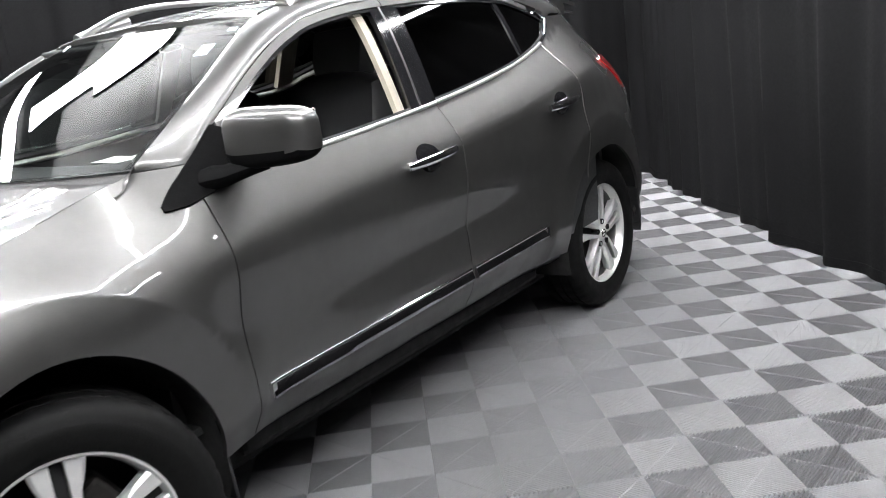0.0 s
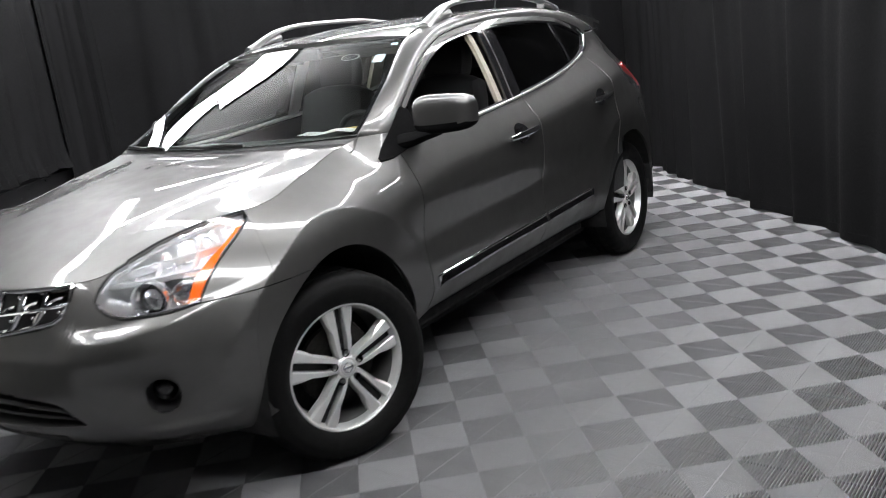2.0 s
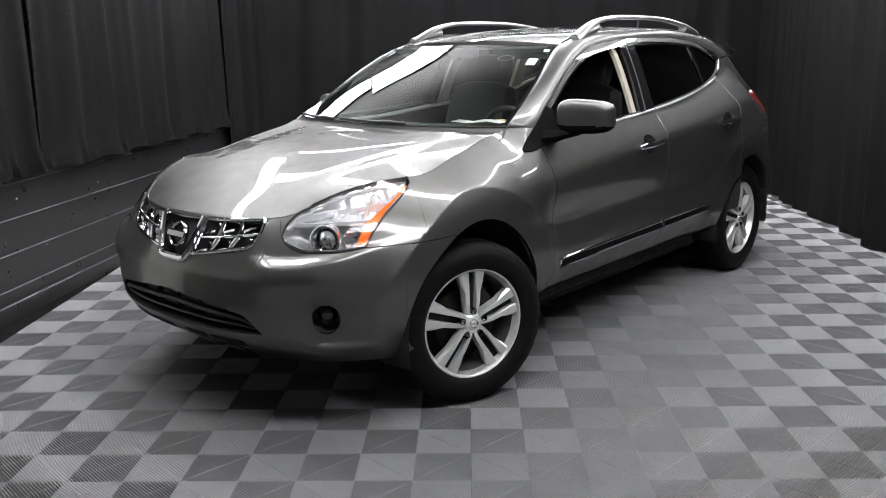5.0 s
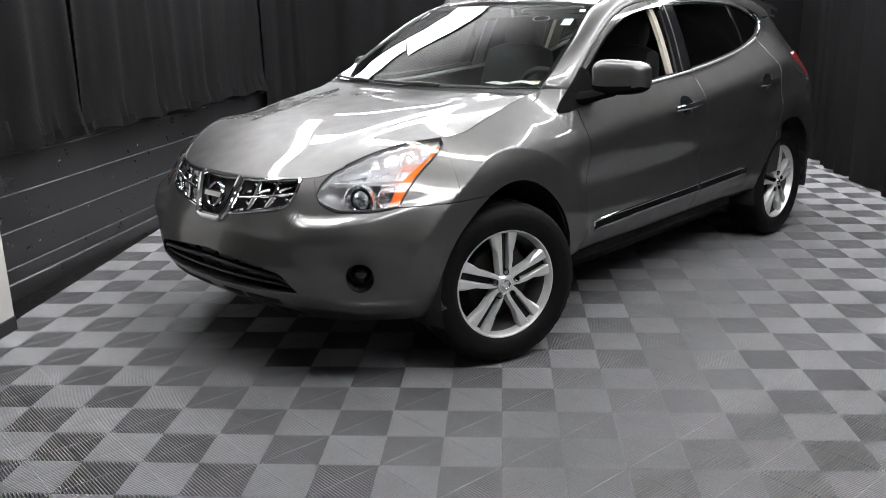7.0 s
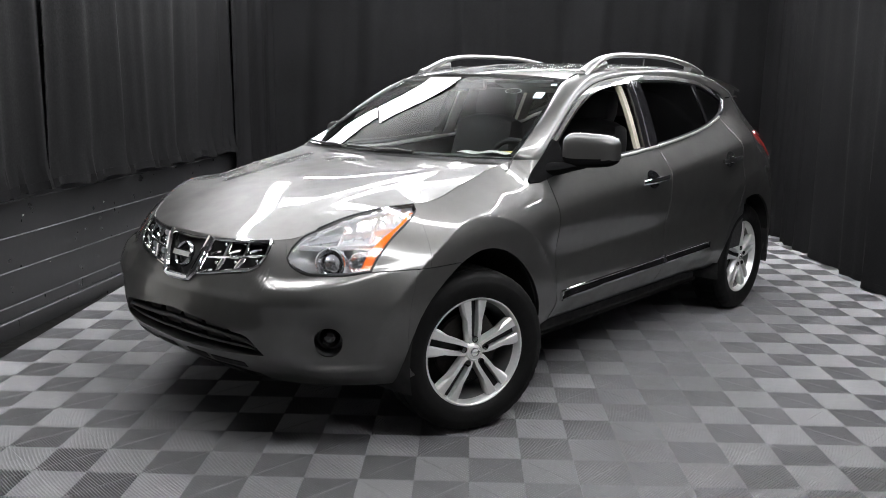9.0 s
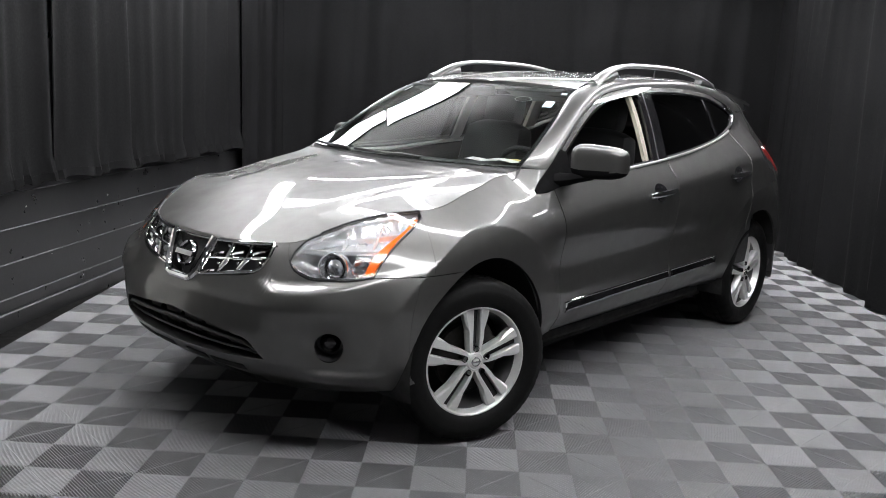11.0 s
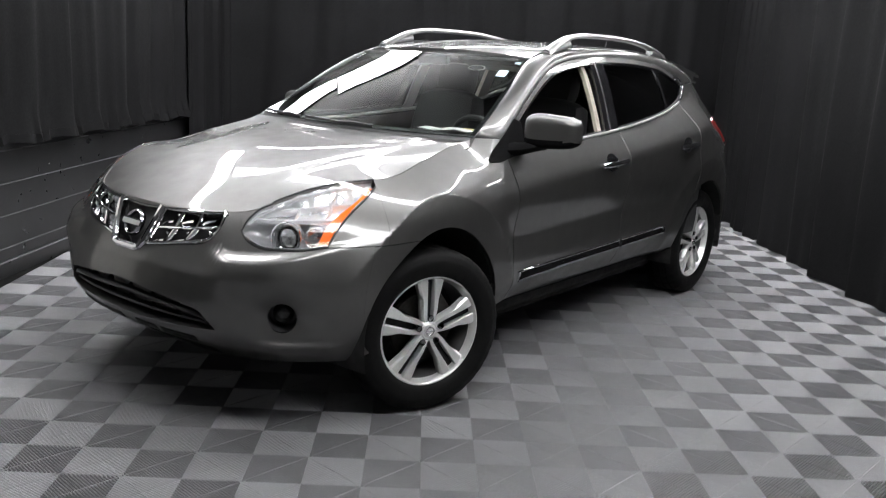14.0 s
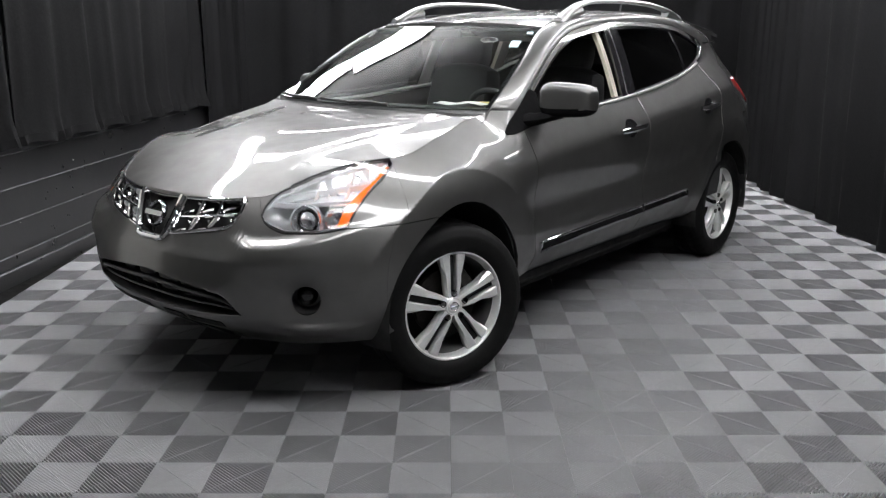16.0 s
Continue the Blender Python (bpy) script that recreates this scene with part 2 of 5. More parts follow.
def boards():
    levels = [-0.018, 0.084, 0.163, 0.361, 0.556, 0.753, 0.950, 1.15]
    for lo, hi in zip(levels[:-1], levels[1:]):
        proud = 0.016 if hi < 0.11 else 0.0
        s = Shape()
        yy = np.linspace(Y0, Y1, 25)
        x = WEST(yy)
        round_edge = [(proud - 0.008 + 0.008 * math.cos(q), hi - 0.0095 + 0.008 * math.sin(q)) for q in np.linspace(0, math.pi / 2, 7)]
        prof = [(-0.02, lo), (proud - 0.003, lo), (proud, lo + 0.003)] + round_edge + [(-0.02, hi - 0.0015)]
        p = np.stack([np.stack([x + a, yy, np.full_like(yy, z)], -1) for a, z in prof], 1)
        s.grid(p)
        board = part("baseboard" if hi < 0.11 else "board", s, BLACK_WALL, wall_west)
        s = Shape()
        edge = [(proud - 0.004, hi - 0.0075), (proud + 0.0004, hi - 0.0070), (proud - 0.0004, hi - 0.0045), (proud - 0.0035, hi - 0.0015), (proud - 0.010, hi - 0.0008)]
        s.grid(np.stack([np.stack([x + a, yy, np.full_like(yy, z)], -1) for a, z in edge], 1))
        part("worn_edge", s, WORN, board, "paint worn off the board's upper edge")
    # scuffs in the paint
    rng = random.Random(4)
    for _ in range(4):
        y, z = rng.uniform(1.6, 3.3), rng.uniform(0.2, 0.7)
        s = Shape()
        s.box((0.003, rng.uniform(0.006, 0.02), rng.uniform(0.004, 0.009)), pose(WEST(y) + 0.001, y, z, rng.uniform(0, 60)), 0.001)
        part("scuff", s, WHITE_WALL, wall_west, "pale paint chip")


boards()
white = slab("wall_white", [(-2.399, 0.78, -0.02), (-2.375, 1.26, -0.02), (-2.375, 1.26, TOP), (-2.399, 0.78, TOP)], 0.16, WHITE_WALL, "white painted wall section with black base strip", "wall")
s = Shape()
s.box((0.016, 0.478, 0.085), pose(-2.385, 1.02, 0.0245, 0, 0, -2.86), 0.003)
slab("wall_west_near", [(-2.64, SOUTH_Y, -0.02), (-2.42, 0.78, -0.02), (-2.42, 0.78, TOP), (-2.64, SOUTH_Y, TOP)], 0.13, BLACK_WALL, "black painted wall beside the white section", "wall")
part("base_strip", s, BLACK, white, "black base strip")


def drape(name, along, z0, z1, folds, depth, seed, label, lean=0.0, gather=0.0, group=""):
    """A hanging cloth with uneven upright folds; along(q) gives the plan point and the way out into the room."""
    rng = random.Random(seed)
    n, rows = folds * 14, 16
    waves = [(folds * k, rng.uniform(0, 6.3), w) for k, w in ((1.0, 1.0), (0.43, 0.7), (1.9, 0.42), (3.1, 0.16))]
    bends = [(rng.uniform(2, 6), rng.uniform(0, 6.3)) for _ in range(3)]
    front, back = [], []
    for i in range(n + 1):
        q = i / n
        a, b = [], []
        for j in range(rows + 1):
            h = j / rows
            qq = q + 0.012 * math.sin(3.1 * h + bends[0][1] + q * 9) + lean * (h - 1) * 0.1
            d = sum(w * math.sin(6.2832 * f * qq + ph + 0.5 * math.sin(h * 2.2 + ph)) for f, ph, w in waves)
            d *= depth * (0.65 + 0.5 * (1 - h)) * (0.55 + 0.45 * math.sin(q * bends[1][0] * 3 + bends[1][1]) ** 2)
            if gather:
                d += gather * math.exp(-((h * (z1 - z0)) / 0.09) ** 2) * (0.6 + 0.6 * math.sin(6.2832 * folds * 2.7 * q + bends[2][1] + 2 * math.sin(q * 40)))
            p, out = along(min(max(q, 0), 1))
            z = z0 + (z1 - z0) * h + (0.012 * math.sin(q * 37 + seed) if j == 0 else 0)
            a.append((p[0] + out[0] * d, p[1] + out[1] * d, z))
            b.append((p[0] + out[0] * (d - 0.004), p[1] + out[1] * (d - 0.004), z))
        front.append(a)
        back.append(b)
    s = Shape()
    s.sheet(np.asarray(front), np.asarray(back))
    cloth = tagged(part(name, s, CLOTH, fuse=False), label, "drape", group)
    # a doubled hem along its foot
    rows = np.asarray(front)
    low, up = rows[:, 0], rows[:, 0] + (rows[:, 1] - rows[:, 0]) * (0.055 / max(rows[0, 1, 2] - rows[0, 0, 2], 0.05))
    way = np.array([along(i / n)[1] for i in range(n + 1)])
    out = np.concatenate([way, np.zeros((n + 1, 1))], 1)
    s = Shape()
    s.sheet(np.stack([low + out * 0.004 - np.array([0, 0, 0.001]), up + out * 0.004], 1), np.stack([low + out * 0.001, up + out * 0.001], 1))
    part("hem", s, CLOTH, cloth, fuse=False)
    return cloth


def line(p, q, out):
    return lambda t: ((p[0] + (q[0] - p[0]) * t, p[1] + (q[1] - p[1]) * t), out)


GROUP = "black drapes round the studio"
wx = lambda y: WEST(y) + 0.055
for k, (a, b) in enumerate(((-0.6, 2.50), (2.515, 5.45))):
    a = max(a, 1.2)
    drape("drape", line((wx(a), a), (wx(b), b), (0.995, -0.1)), 0.79, TOP - 0.02, 7 if k else 3, 0.020, 11 + k,
          "black cloth drape gathered along its hem above black boards", gather=0.035, group=GROUP)
for p, q, out, folds, depth, seed in (((-2.195, 5.44), (-2.01, 6.33), (0.979, -0.203), 3, 0.018, 21), ((-2.06, NORTH_Y), (2.95, NORTH_Y), (0, -1), 11, 0.034, 22)):
    drape("drape", line(p, q, out), 0.0, TOP - 0.02, folds, depth, seed, "black full-length cloth drape with upright folds", group=GROUP)
for k, (a, b) in enumerate(((6.40, 4.72), (4.78, -1.4))):
    xa, xb = (2.965 if k == 0 else 2.925, 2.925)
    drape("drape", line((xa, a), (xb, b), (-1, 0)), 0.0, TOP - 0.02, (4, 11)[k], (0.028, 0.036)[k], 31 + k, "black full-length cloth drape hanging to the floor", group=GROUP)


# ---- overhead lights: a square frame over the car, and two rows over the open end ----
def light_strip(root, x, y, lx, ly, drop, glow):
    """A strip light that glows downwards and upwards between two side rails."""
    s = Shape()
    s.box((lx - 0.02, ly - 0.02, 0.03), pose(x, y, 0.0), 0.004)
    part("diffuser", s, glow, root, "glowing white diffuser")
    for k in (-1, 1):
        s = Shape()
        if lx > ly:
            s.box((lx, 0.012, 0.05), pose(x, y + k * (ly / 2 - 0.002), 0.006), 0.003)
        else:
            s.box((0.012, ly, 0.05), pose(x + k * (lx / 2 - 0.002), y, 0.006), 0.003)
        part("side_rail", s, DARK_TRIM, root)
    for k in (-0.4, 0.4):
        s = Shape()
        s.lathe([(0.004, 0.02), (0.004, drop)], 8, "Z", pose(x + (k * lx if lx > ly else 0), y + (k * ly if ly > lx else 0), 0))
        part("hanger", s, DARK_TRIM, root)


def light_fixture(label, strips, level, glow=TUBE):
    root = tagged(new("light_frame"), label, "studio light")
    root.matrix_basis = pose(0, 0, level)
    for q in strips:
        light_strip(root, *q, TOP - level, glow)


light_fixture("strip lights along the top of the drapes", [(-2.10, 2.69, 0.17, 5.48), (0.50, 5.85, 4.9, 0.14)], 2.62)
light_fixture("slim strip light above the car's side", [(1.62, 2.6, 0.11, 4.4)], 2.80)
# an added strip, nowhere in view, that brightens the doors' shoulders
light_fixture("unseen strip light added to brighten the car's doors", [(2.40, 3.1, 0.135, 4.2)], 2.50)
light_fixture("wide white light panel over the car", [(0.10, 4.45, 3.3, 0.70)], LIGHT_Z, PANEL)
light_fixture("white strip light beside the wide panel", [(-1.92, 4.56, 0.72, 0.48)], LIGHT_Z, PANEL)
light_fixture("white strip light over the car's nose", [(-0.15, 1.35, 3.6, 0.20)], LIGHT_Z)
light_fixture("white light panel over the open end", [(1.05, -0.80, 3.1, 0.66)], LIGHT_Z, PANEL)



# ---- ribbed floor tiles, two by two ribbed squares each ----
def tile_shape(ox=0.0, oy=0.0, shape=None):
    s = shape or Shape()
    n, c, low = 14, CELL, -0.012
    pitch = c / n
    half = 0.120 * pitch
    edge = 0.0003

    def bar(quad, top, bx, by, flip):
        """A rib with a rounded top between four corners."""
        a0, b0, b1, a1 = ((bx + x, by + (c - y if flip else y)) for x, y in quad)
        across = [(0.0, low)] + [(0.5 - 0.5 * math.cos(q), top - half + half * math.sin(q)) for q in (0, 0.524, 1.047, 1.571, 2.094, 2.618, 3.1416)] + [(1.0, low)]
        v = [(p[0] + (q[0] - p[0]) * u, p[1] + (q[1] - p[1]) * u, z) for p, q in ((a0, a1), (b0, b1)) for u, z in across]
        m = len(across)
        s.add(v, [(i, i + m, i + m + 1, i + 1) for i in range(m - 1)] + [tuple(range(m)), tuple(range(2 * m - 1, m - 1, -1))], True)

    d = half * math.sqrt(2)
    for i in (0, 1):
        for j in (0, 1):
            bx, by, flip = ox + i * c, oy + j * c, (i + j) % 2
            for k in range(1, 2 * n):
                q = k * pitch
                # a rib along x + y = q, mitred by the sides of its square
                if k <= n:
                    a0, a1 = (edge, q - d - edge), (edge, min(q + d, c) - edge)
                    b0, b1 = (q - d - edge, edge), (min(q + d, c) - edge, edge)
                else:
                    a0, a1 = (max(q - d, c) - c + edge, c - edge), (q + d - c + edge, c - edge)
                    b0, b1 = (c - edge, max(q - d, c) - c + edge), (c - edge, q + d - c + edge)
                bar((a0, b0, b1, a1), 0.0, bx, by, flip)
                if k == n:
                    bar(((edge, c - edge), (c - edge, edge), (c - edge, d), (d, c - edge)), 0.0, bx, by, flip)
            # a thin web across the ribs
            w = 0.0018
            bar(((0.004, 0.004 + w), (0.004 + w, 0.004), (c - 0.004, c - 0.004 - w), (c - 0.004 - w, c - 0.004)), -0.0014, bx, by, flip)
    return s


def lay_tiles():
    first = None
    far = Shape()
    spots = []
    for i in range(-8, 9):
        for j in range(-9, 16):
            x, y = 2 * CELL * i, 2 * CELL * j
            if x < -2.75 - (0.2 if y < 1 else 0) or x > 3.0 or y > 6.3:
                continue
            spots.append((x, y))
    near = [p for p in spots if p[1] > -1.4 and p[1] < 5.7]
    shape = tile_shape()
    for x, y in spots:
        if (x, y) in near and near.index((x, y)) < 300:
            if first is None:
                first = part("floor_tile", shape, TILE, floor, fuse=False)
                first.matrix_basis = pose(x, y, 0)
            else:
                ob = new("floor_tile", first.data)
                ob.parent = floor
                ob.matrix_basis = pose(x, y, 0)
        else:
            far.add([(a + x, b + y, c) for a, b, c in shape.v], shape.f, False)
    rest = part("floor_tiles_beyond", far, TILE, floor, fuse=False)
    tagged(rest, kind="stuff")


lay_tiles()


# ---- the car's shape: x to its left, y to its rear, z up, from the ground amid its wheels ----
def curve(*knots):
    """A smooth curve through (a, b) knots that does not overshoot."""
    a = np.array([k[0] for k in knots], float)
    b = np.array([k[1] for k in knots], float)
    h = np.diff(a)
    d = np.diff(b) / h
    m = np.zeros(len(a))
    m[0], m[-1] = d[0], d[-1]
    for i in range(1, len(a) - 1):
        if d[i - 1] * d[i] > 0:
            w1, w2 = 2 * h[i] + h[i - 1], h[i] + 2 * h[i - 1]
            m[i] = (w1 + w2) / (w1 / d[i - 1] + w2 / d[i])

    def at(q):
        q = np.clip(np.asarray(q, float), a[0], a[-1])
        i = np.clip(np.searchsorted(a, q, side="right") - 1, 0, len(h) - 1)
        s = (q - a[i]) / h[i]
        return ((2 * s**3 - 3 * s**2 + 1) * b[i] + (s**3 - 2 * s**2 + s) * h[i] * m[i]
                + (-2 * s**3 + 3 * s**2) * b[i + 1] + (s**3 - s**2) * h[i] * m[i + 1])
    return at


def ease(q):
    q = np.clip(q, 0, 1)
    return q * q * (3 - 2 * q)


NOSE, TAIL, HALF = -2.285, 2.30, 0.900
CURL = 0.85
DEEP, POWER = 0.75, 2.6
ARCH_F, ARCH_R = (-1.415, 0.365), (1.325, 0.360)
# plan contour of the waist, by its length from the nose
_phi = np.linspace(0, np.pi / 2, 900)
_cx = HALF * np.sin(_phi) ** (2 / POWER)
_cy = NOSE + DEEP * (1 - np.cos(_phi) ** (2 / POWER))
_side = np.linspace(NOSE + DEEP, TAIL - CURL, 400)[1:]
_rx = HALF * np.cos(_phi) ** (2 / 2.5)
_ry = TAIL - CURL + CURL * np.sin(_phi) ** (2 / 2.5)
_px = np.concatenate([_cx, np.full(len(_side), HALF), _rx[1:]])
_py = np.concatenate([_cy, _side, _ry[1:]])
_pg = np.concatenate([[0], np.cumsum(np.hypot(np.diff(_px), np.diff(_py)))])
G_REAR = _pg[-1]
_nx, _ny = np.gradient(_py, _pg), -np.gradient(_px, _pg)


def g_at(y):
    """The length along the contour at which it passes y."""
    return np.interp(y, _py, _pg)


nose_y = curve((0.15, 0.34), (0.22, 0.25), (0.30, 0.13), (0.36, 0.05), (0.42, 0.012), (0.52, 0.0), (0.62, 0.016), (0.66, 0.034), (0.75, 0.072), (0.85, 0.120), (0.95, 0.20), (1.10, 0.34))
tail_y = curve((0.20, 0.10), (0.35, 0.02), (0.50, 0.0), (0.75, 0.03), (0.95, 0.08), (1.10, 0.14), (1.30, 0.30), (1.48, 0.46), (1.56, 0.56))
wide = curve((0.15, 0.80), (0.25, 0.835), (0.36, 0.862), (0.45, 0.884), (0.55, 0.890), (0.70, 0.888), (0.82, 0.889), (0.90, 0.884), (0.96, 0.873), (1.02, 0.854), (1.08, 0.831),
             (1.12, 0.814), (1.20, 0.782), (1.30, 0.738), (1.40, 0.688), (1.47, 0.645), (1.53, 0.60), (1.60, 0.52))
brow = curve((0, 0.833), (0.38, 0.842), (0.59, 0.853), (0.64, 0.864), (0.70, 0.893), (0.82, 0.938), (0.97, 0.963), (1.10, 0.968), (1.25, 0.974), (1.50, 1.015), (1.80, 1.075), (1.90, 1.105), (2.05, 1.20), (2.25, 1.32), (2.6, 1.5))


shoulder = curve((-1.2, 0.865), (-0.945, 0.880), (-0.51, 0.920), (-0.115, 0.954), (0.114, 0.976), (0.65, 1.030), (1.06, 1.083), (1.5, 1.14))
waist = curve((-1.2, 1.00), (-0.93, 1.025), (-0.75, 1.055), (0.18, 1.112), (0.60, 1.155), (1.05, 1.23), (1.5, 1.32))


# the crease of the shelf under the headlights
shelf = curve((0.40, 0.716), (0.46, 0.700), (0.54, 0.688), (0.62, 0.690), (0.75, 0.708), (0.95, 0.745), (1.2, 0.77))


def skin(g, z):
    """The left side's outer skin, at the length g along the contour and the height z, as x, y, z."""
    g, z = np.broadcast_arrays(np.asarray(g, float), np.asarray(z, float))
    x0, y0 = np.interp(g, _pg, _px), np.interp(g, _pg, _py)
    # below the windows: an upright door, then a crisp shoulder that leans in
    zs, zb = shoulder(y0), waist(y0)
    u = (z - zs) / (zb - zs)
    u = np.minimum(0.5 * (u + np.sqrt(u * u + 0.03)), 1.0)
    leaning = 0.916 + (wide(zb) - 0.916) * u
    door = ease((y0 + 1.12) / 0.25) * ease((1.75 - y0) / 0.5) * ease((z - 0.66) / 0.20) * ease((zb + 0.02 - z) / 0.03)
    x = x0 / HALF * (wide(z) * (1 - door) + leaning * door)
    fore, aft = ease((-1.15 - y0) / 1.0), ease((y0 - 1.0) / 1.2)
    y = y0 + nose_y(z) * fore - tail_y(z) * aft
    top = brow(g)
    k = np.clip((z - top + 0.30) / 0.30, 0, 1.1)
    # flares round the arches: a hollow ramp up to a crisp edge, then an upright face
    flare = 0.0
    for cy, cz in (ARCH_F, ARCH_R):
        r = np.hypot(y0 - cy, z - cz)
        flare = flare + np.clip(1 - (r - 0.548) / 0.13, 0, 1) ** 2 * ease((1.08 - z) / 0.16)
    x = x * (1 - 0.175 * k**2.4 * ease((-0.80 - y0) / 0.34) * (1 - 0.42 * flare)) + 0.020 * flare
    x = x * (1 - 0.06 * ease((y0 - 0.2) / 1.6) * ease((z - 1.0) / 0.3))
    # the lower doors draw in above the sill strip
    x = x - 0.003 * np.exp(-((z - 0.63) / 0.09) ** 2) * ease((y0 + 1.0) / 0.2) * ease((1.0 - y0) / 0.2)
    # the sills tuck under
    x = x - 0.030 * ease((0.475 - z) / 0.12) * ease((y0 + 1.02) / 0.15) * ease((0.96 - y0) / 0.15)
    # the fender's rear leans in towards the screen
    x = x - 0.022 * ease((z - 0.80) / 0.28) * np.exp(-((y0 + 0.93) / 0.22) ** 2)
    # the bumper: a scoop round the fog lamp, a ledge under it, a fuller chin
    d = -0.044 * np.exp(-((g - 0.760) / 0.120) ** 2 - ((z - 0.492) / 0.066) ** 2)
    d = d + 0.022 * ease((0.408 - z) / 0.030) * ease((z - 0.28) / 0.07) * ease((g - 0.62) / 0.12) * ease((1.03 - g) / 0.22)
    d = d + (0.008 + 0.026 * ease((0.98 - g) / 0.3)) * ease((shelf(g) + 0.034 - z) / 0.038) * ease((z - 0.54) / 0.13) * ease((g - 0.42) / 0.14) * ease((1.15 - g) / 0.25)
    x, y = x + d * np.interp(g, _pg, _nx), y + d * np.interp(g, _pg, _ny)
    return np.stack([x, y, z], -1)


def skin_normal(g, z):
    e = 0.004
    du, dv = skin(np.asarray(g) + e, z) - skin(np.asarray(g) - e, z), skin(g, np.asarray(z) + e) - skin(g, np.asarray(z) - e)
    n = np.cross(du, dv)
    return n / (np.linalg.norm(n, axis=-1, keepdims=True) + 1e-12)


def skin_out(g, z, off=0.0):
    """The skin, moved out along its normal."""
    return skin(g, z) + skin_normal(g, z) * np.asarray(off)[..., None]


# ---- end of shape ----


# ---- the car ----
car = tagged(new("car"), "grey metallic compact SUV with silver roof rails and alloy wheels", "car")
car.matrix_basis = pose(0.252, 2.530, 0, 0, 0, -39.59)
STEER = -19.0
y_of = lambda g: np.interp(g, _pg, _py)


def arch_low(g, sill):
    """The lower edge of the side skin: the sill, lifted over the wheel arches."""
    y = y_of(g)
    z = np.full_like(y, 1.0) * sill
    for (cy, cz), ry, rz in ((ARCH_F, 0.412, 0.418), (ARCH_R, 0.405, 0.405)):
        k = 1 - ((y - cy) / ry) ** 2
        z = np.where(k > 0, np.maximum(z, cz + rz * np.sqrt(np.clip(k, 0, 1))), z)
    return z


def columns(*knots, step=0.022):
    """Lengths along the contour, evenly set between knots, dense beside the arches' ends."""
    out = []
    for a, b in zip(knots[:-1], knots[1:]):
        n = max(2, int(abs(b - a) / step) + 1)
        out.extend(np.linspace(a, b, n, endpoint=False))
    return np.array(out + [knots[-1]])


def arch_columns(a, b, cy, ry):
    """Columns from a to b that crowd towards both ends of an arch."""
    g0, g1 = g_at(cy - ry), g_at(cy + ry)
    t = np.linspace(0, np.pi, 33)
    inner = g_at(cy - (ry - 1e-4) * np.cos(t))
    lo = columns(a, g0) if a < g0 else np.array([])
    hi = columns(g1, b) if b > g1 else np.array([])
    allg = np.concatenate([lo, inner, hi])
    return np.unique(np.concatenate([[a], allg[(allg > a) & (allg < b)], [b]]))


def patch(shape, gs, lo, hi, rows=14, off=0.0, thick=0.014, side=1, ends=True, lean=0.0):
    """A plate of the skin between two edges, lo and hi, over the columns gs, its border turned in."""
    gs = np.asarray(gs, float)
    lo, hi = np.broadcast_to(lo, gs.shape), np.broadcast_to(hi, gs.shape)
    v = np.linspace(0, 1, rows)
    z = lo[:, None] + (hi - lo)[:, None] * v[None]
    g = gs[:, None] + lean * (z - lo[:, None])
    n = skin_normal(g, z)
    base = skin(g, z)
    a, b = base + n * off, base + n * (off - thick)
    if side < 0:
        a, b, n = mirror_x(a), mirror_x(b), mirror_x(n)
    shape.grid(a, normals=n)
    for p, q in ((a[:, 0], b[:, 0]), (a[:, -1], b[:, -1])) + (((a[0], b[0]), (a[-1], b[-1])) if ends else ()):
        shape.grid(np.stack([p, q], 1))
    if ends:
        shape.grid(b)


def skin_bar(y, z, off, a, b, side=1, scale=None):
    """A slim bar that follows the side at the heights z."""
    p = skin_out(g_at(y), z, off)
    s = Shape()
    s.sweep(mirror_x(p) if side < 0 else p, oval(a, b, 10), scale)
    return s


lamp_low = curve((0.582, 0.788), (0.592, 0.770), (0.616, 0.752), (0.673, 0.735), (0.775, 0.738), (0.884, 0.752))
lamp_top = curve((0.582, 0.788), (0.60, 0.818), (0.625, 0.842), (0.66, 0.868), (0.70, 0.886))
lamp_back = curve((0.884, 0.752), (0.912, 0.801), (0.966, 0.857), (1.052, 0.908), (1.13, 0.949))
grille_low = curve((0, 0.655), (0.075, 0.660), (0.105, 0.680), (0.26, 0.705), (0.42, 0.731), (0.465, 0.757), (0.525, 0.842))
intake_top = curve((0, 0.545), (0.11, 0.537), (0.30, 0.520), (0.43, 0.500), (0.51, 0.430))
intake_low = curve((0, 0.405), (0.20, 0.412), (0.38, 0.420), (0.51, 0.428))
SEAM = 0.752
FOG_G, FOG_Z, FOG_R = 0.766, 0.490, 0.057
G_DOOR, G_B, G_QUARTER = g_at(-0.880), g_at(0.185), g_at(1.13)
lip_z = curve((0, 0.295), (0.6, 0.285), (0.95, 0.30), (1.10, 0.33))

belt = curve((-0.93, 1.030), (-0.75, 1.062), (-0.23, 1.092), (0.18, 1.122), (0.60, 1.165), (0.86, 1.200), (1.05, 1.238), (1.22, 1.284), (1.35, 1.350), (1.45, 1.37), (2.4, 1.37))
dlo_top = curve((-0.93, 1.045), (-0.775, 1.182), (-0.455, 1.372), (-0.33, 1.422), (-0.23, 1.450), (0.0, 1.480), (0.20, 1.492), (0.50, 1.498), (0.94, 1.478), (1.13, 1.436), (1.27, 1.392), (1.35, 1.352), (1.45, 1.372), (2.4, 1.372))
screen_edge_x = curve((-1.02, 0.732), (-0.90, 0.717), (-0.70, 0.675), (-0.50, 0.620), (-0.37, 0.578), (0.0, 0.553), (0.8, 0.545), (1.4, 0.525), (2.1, 0.49))
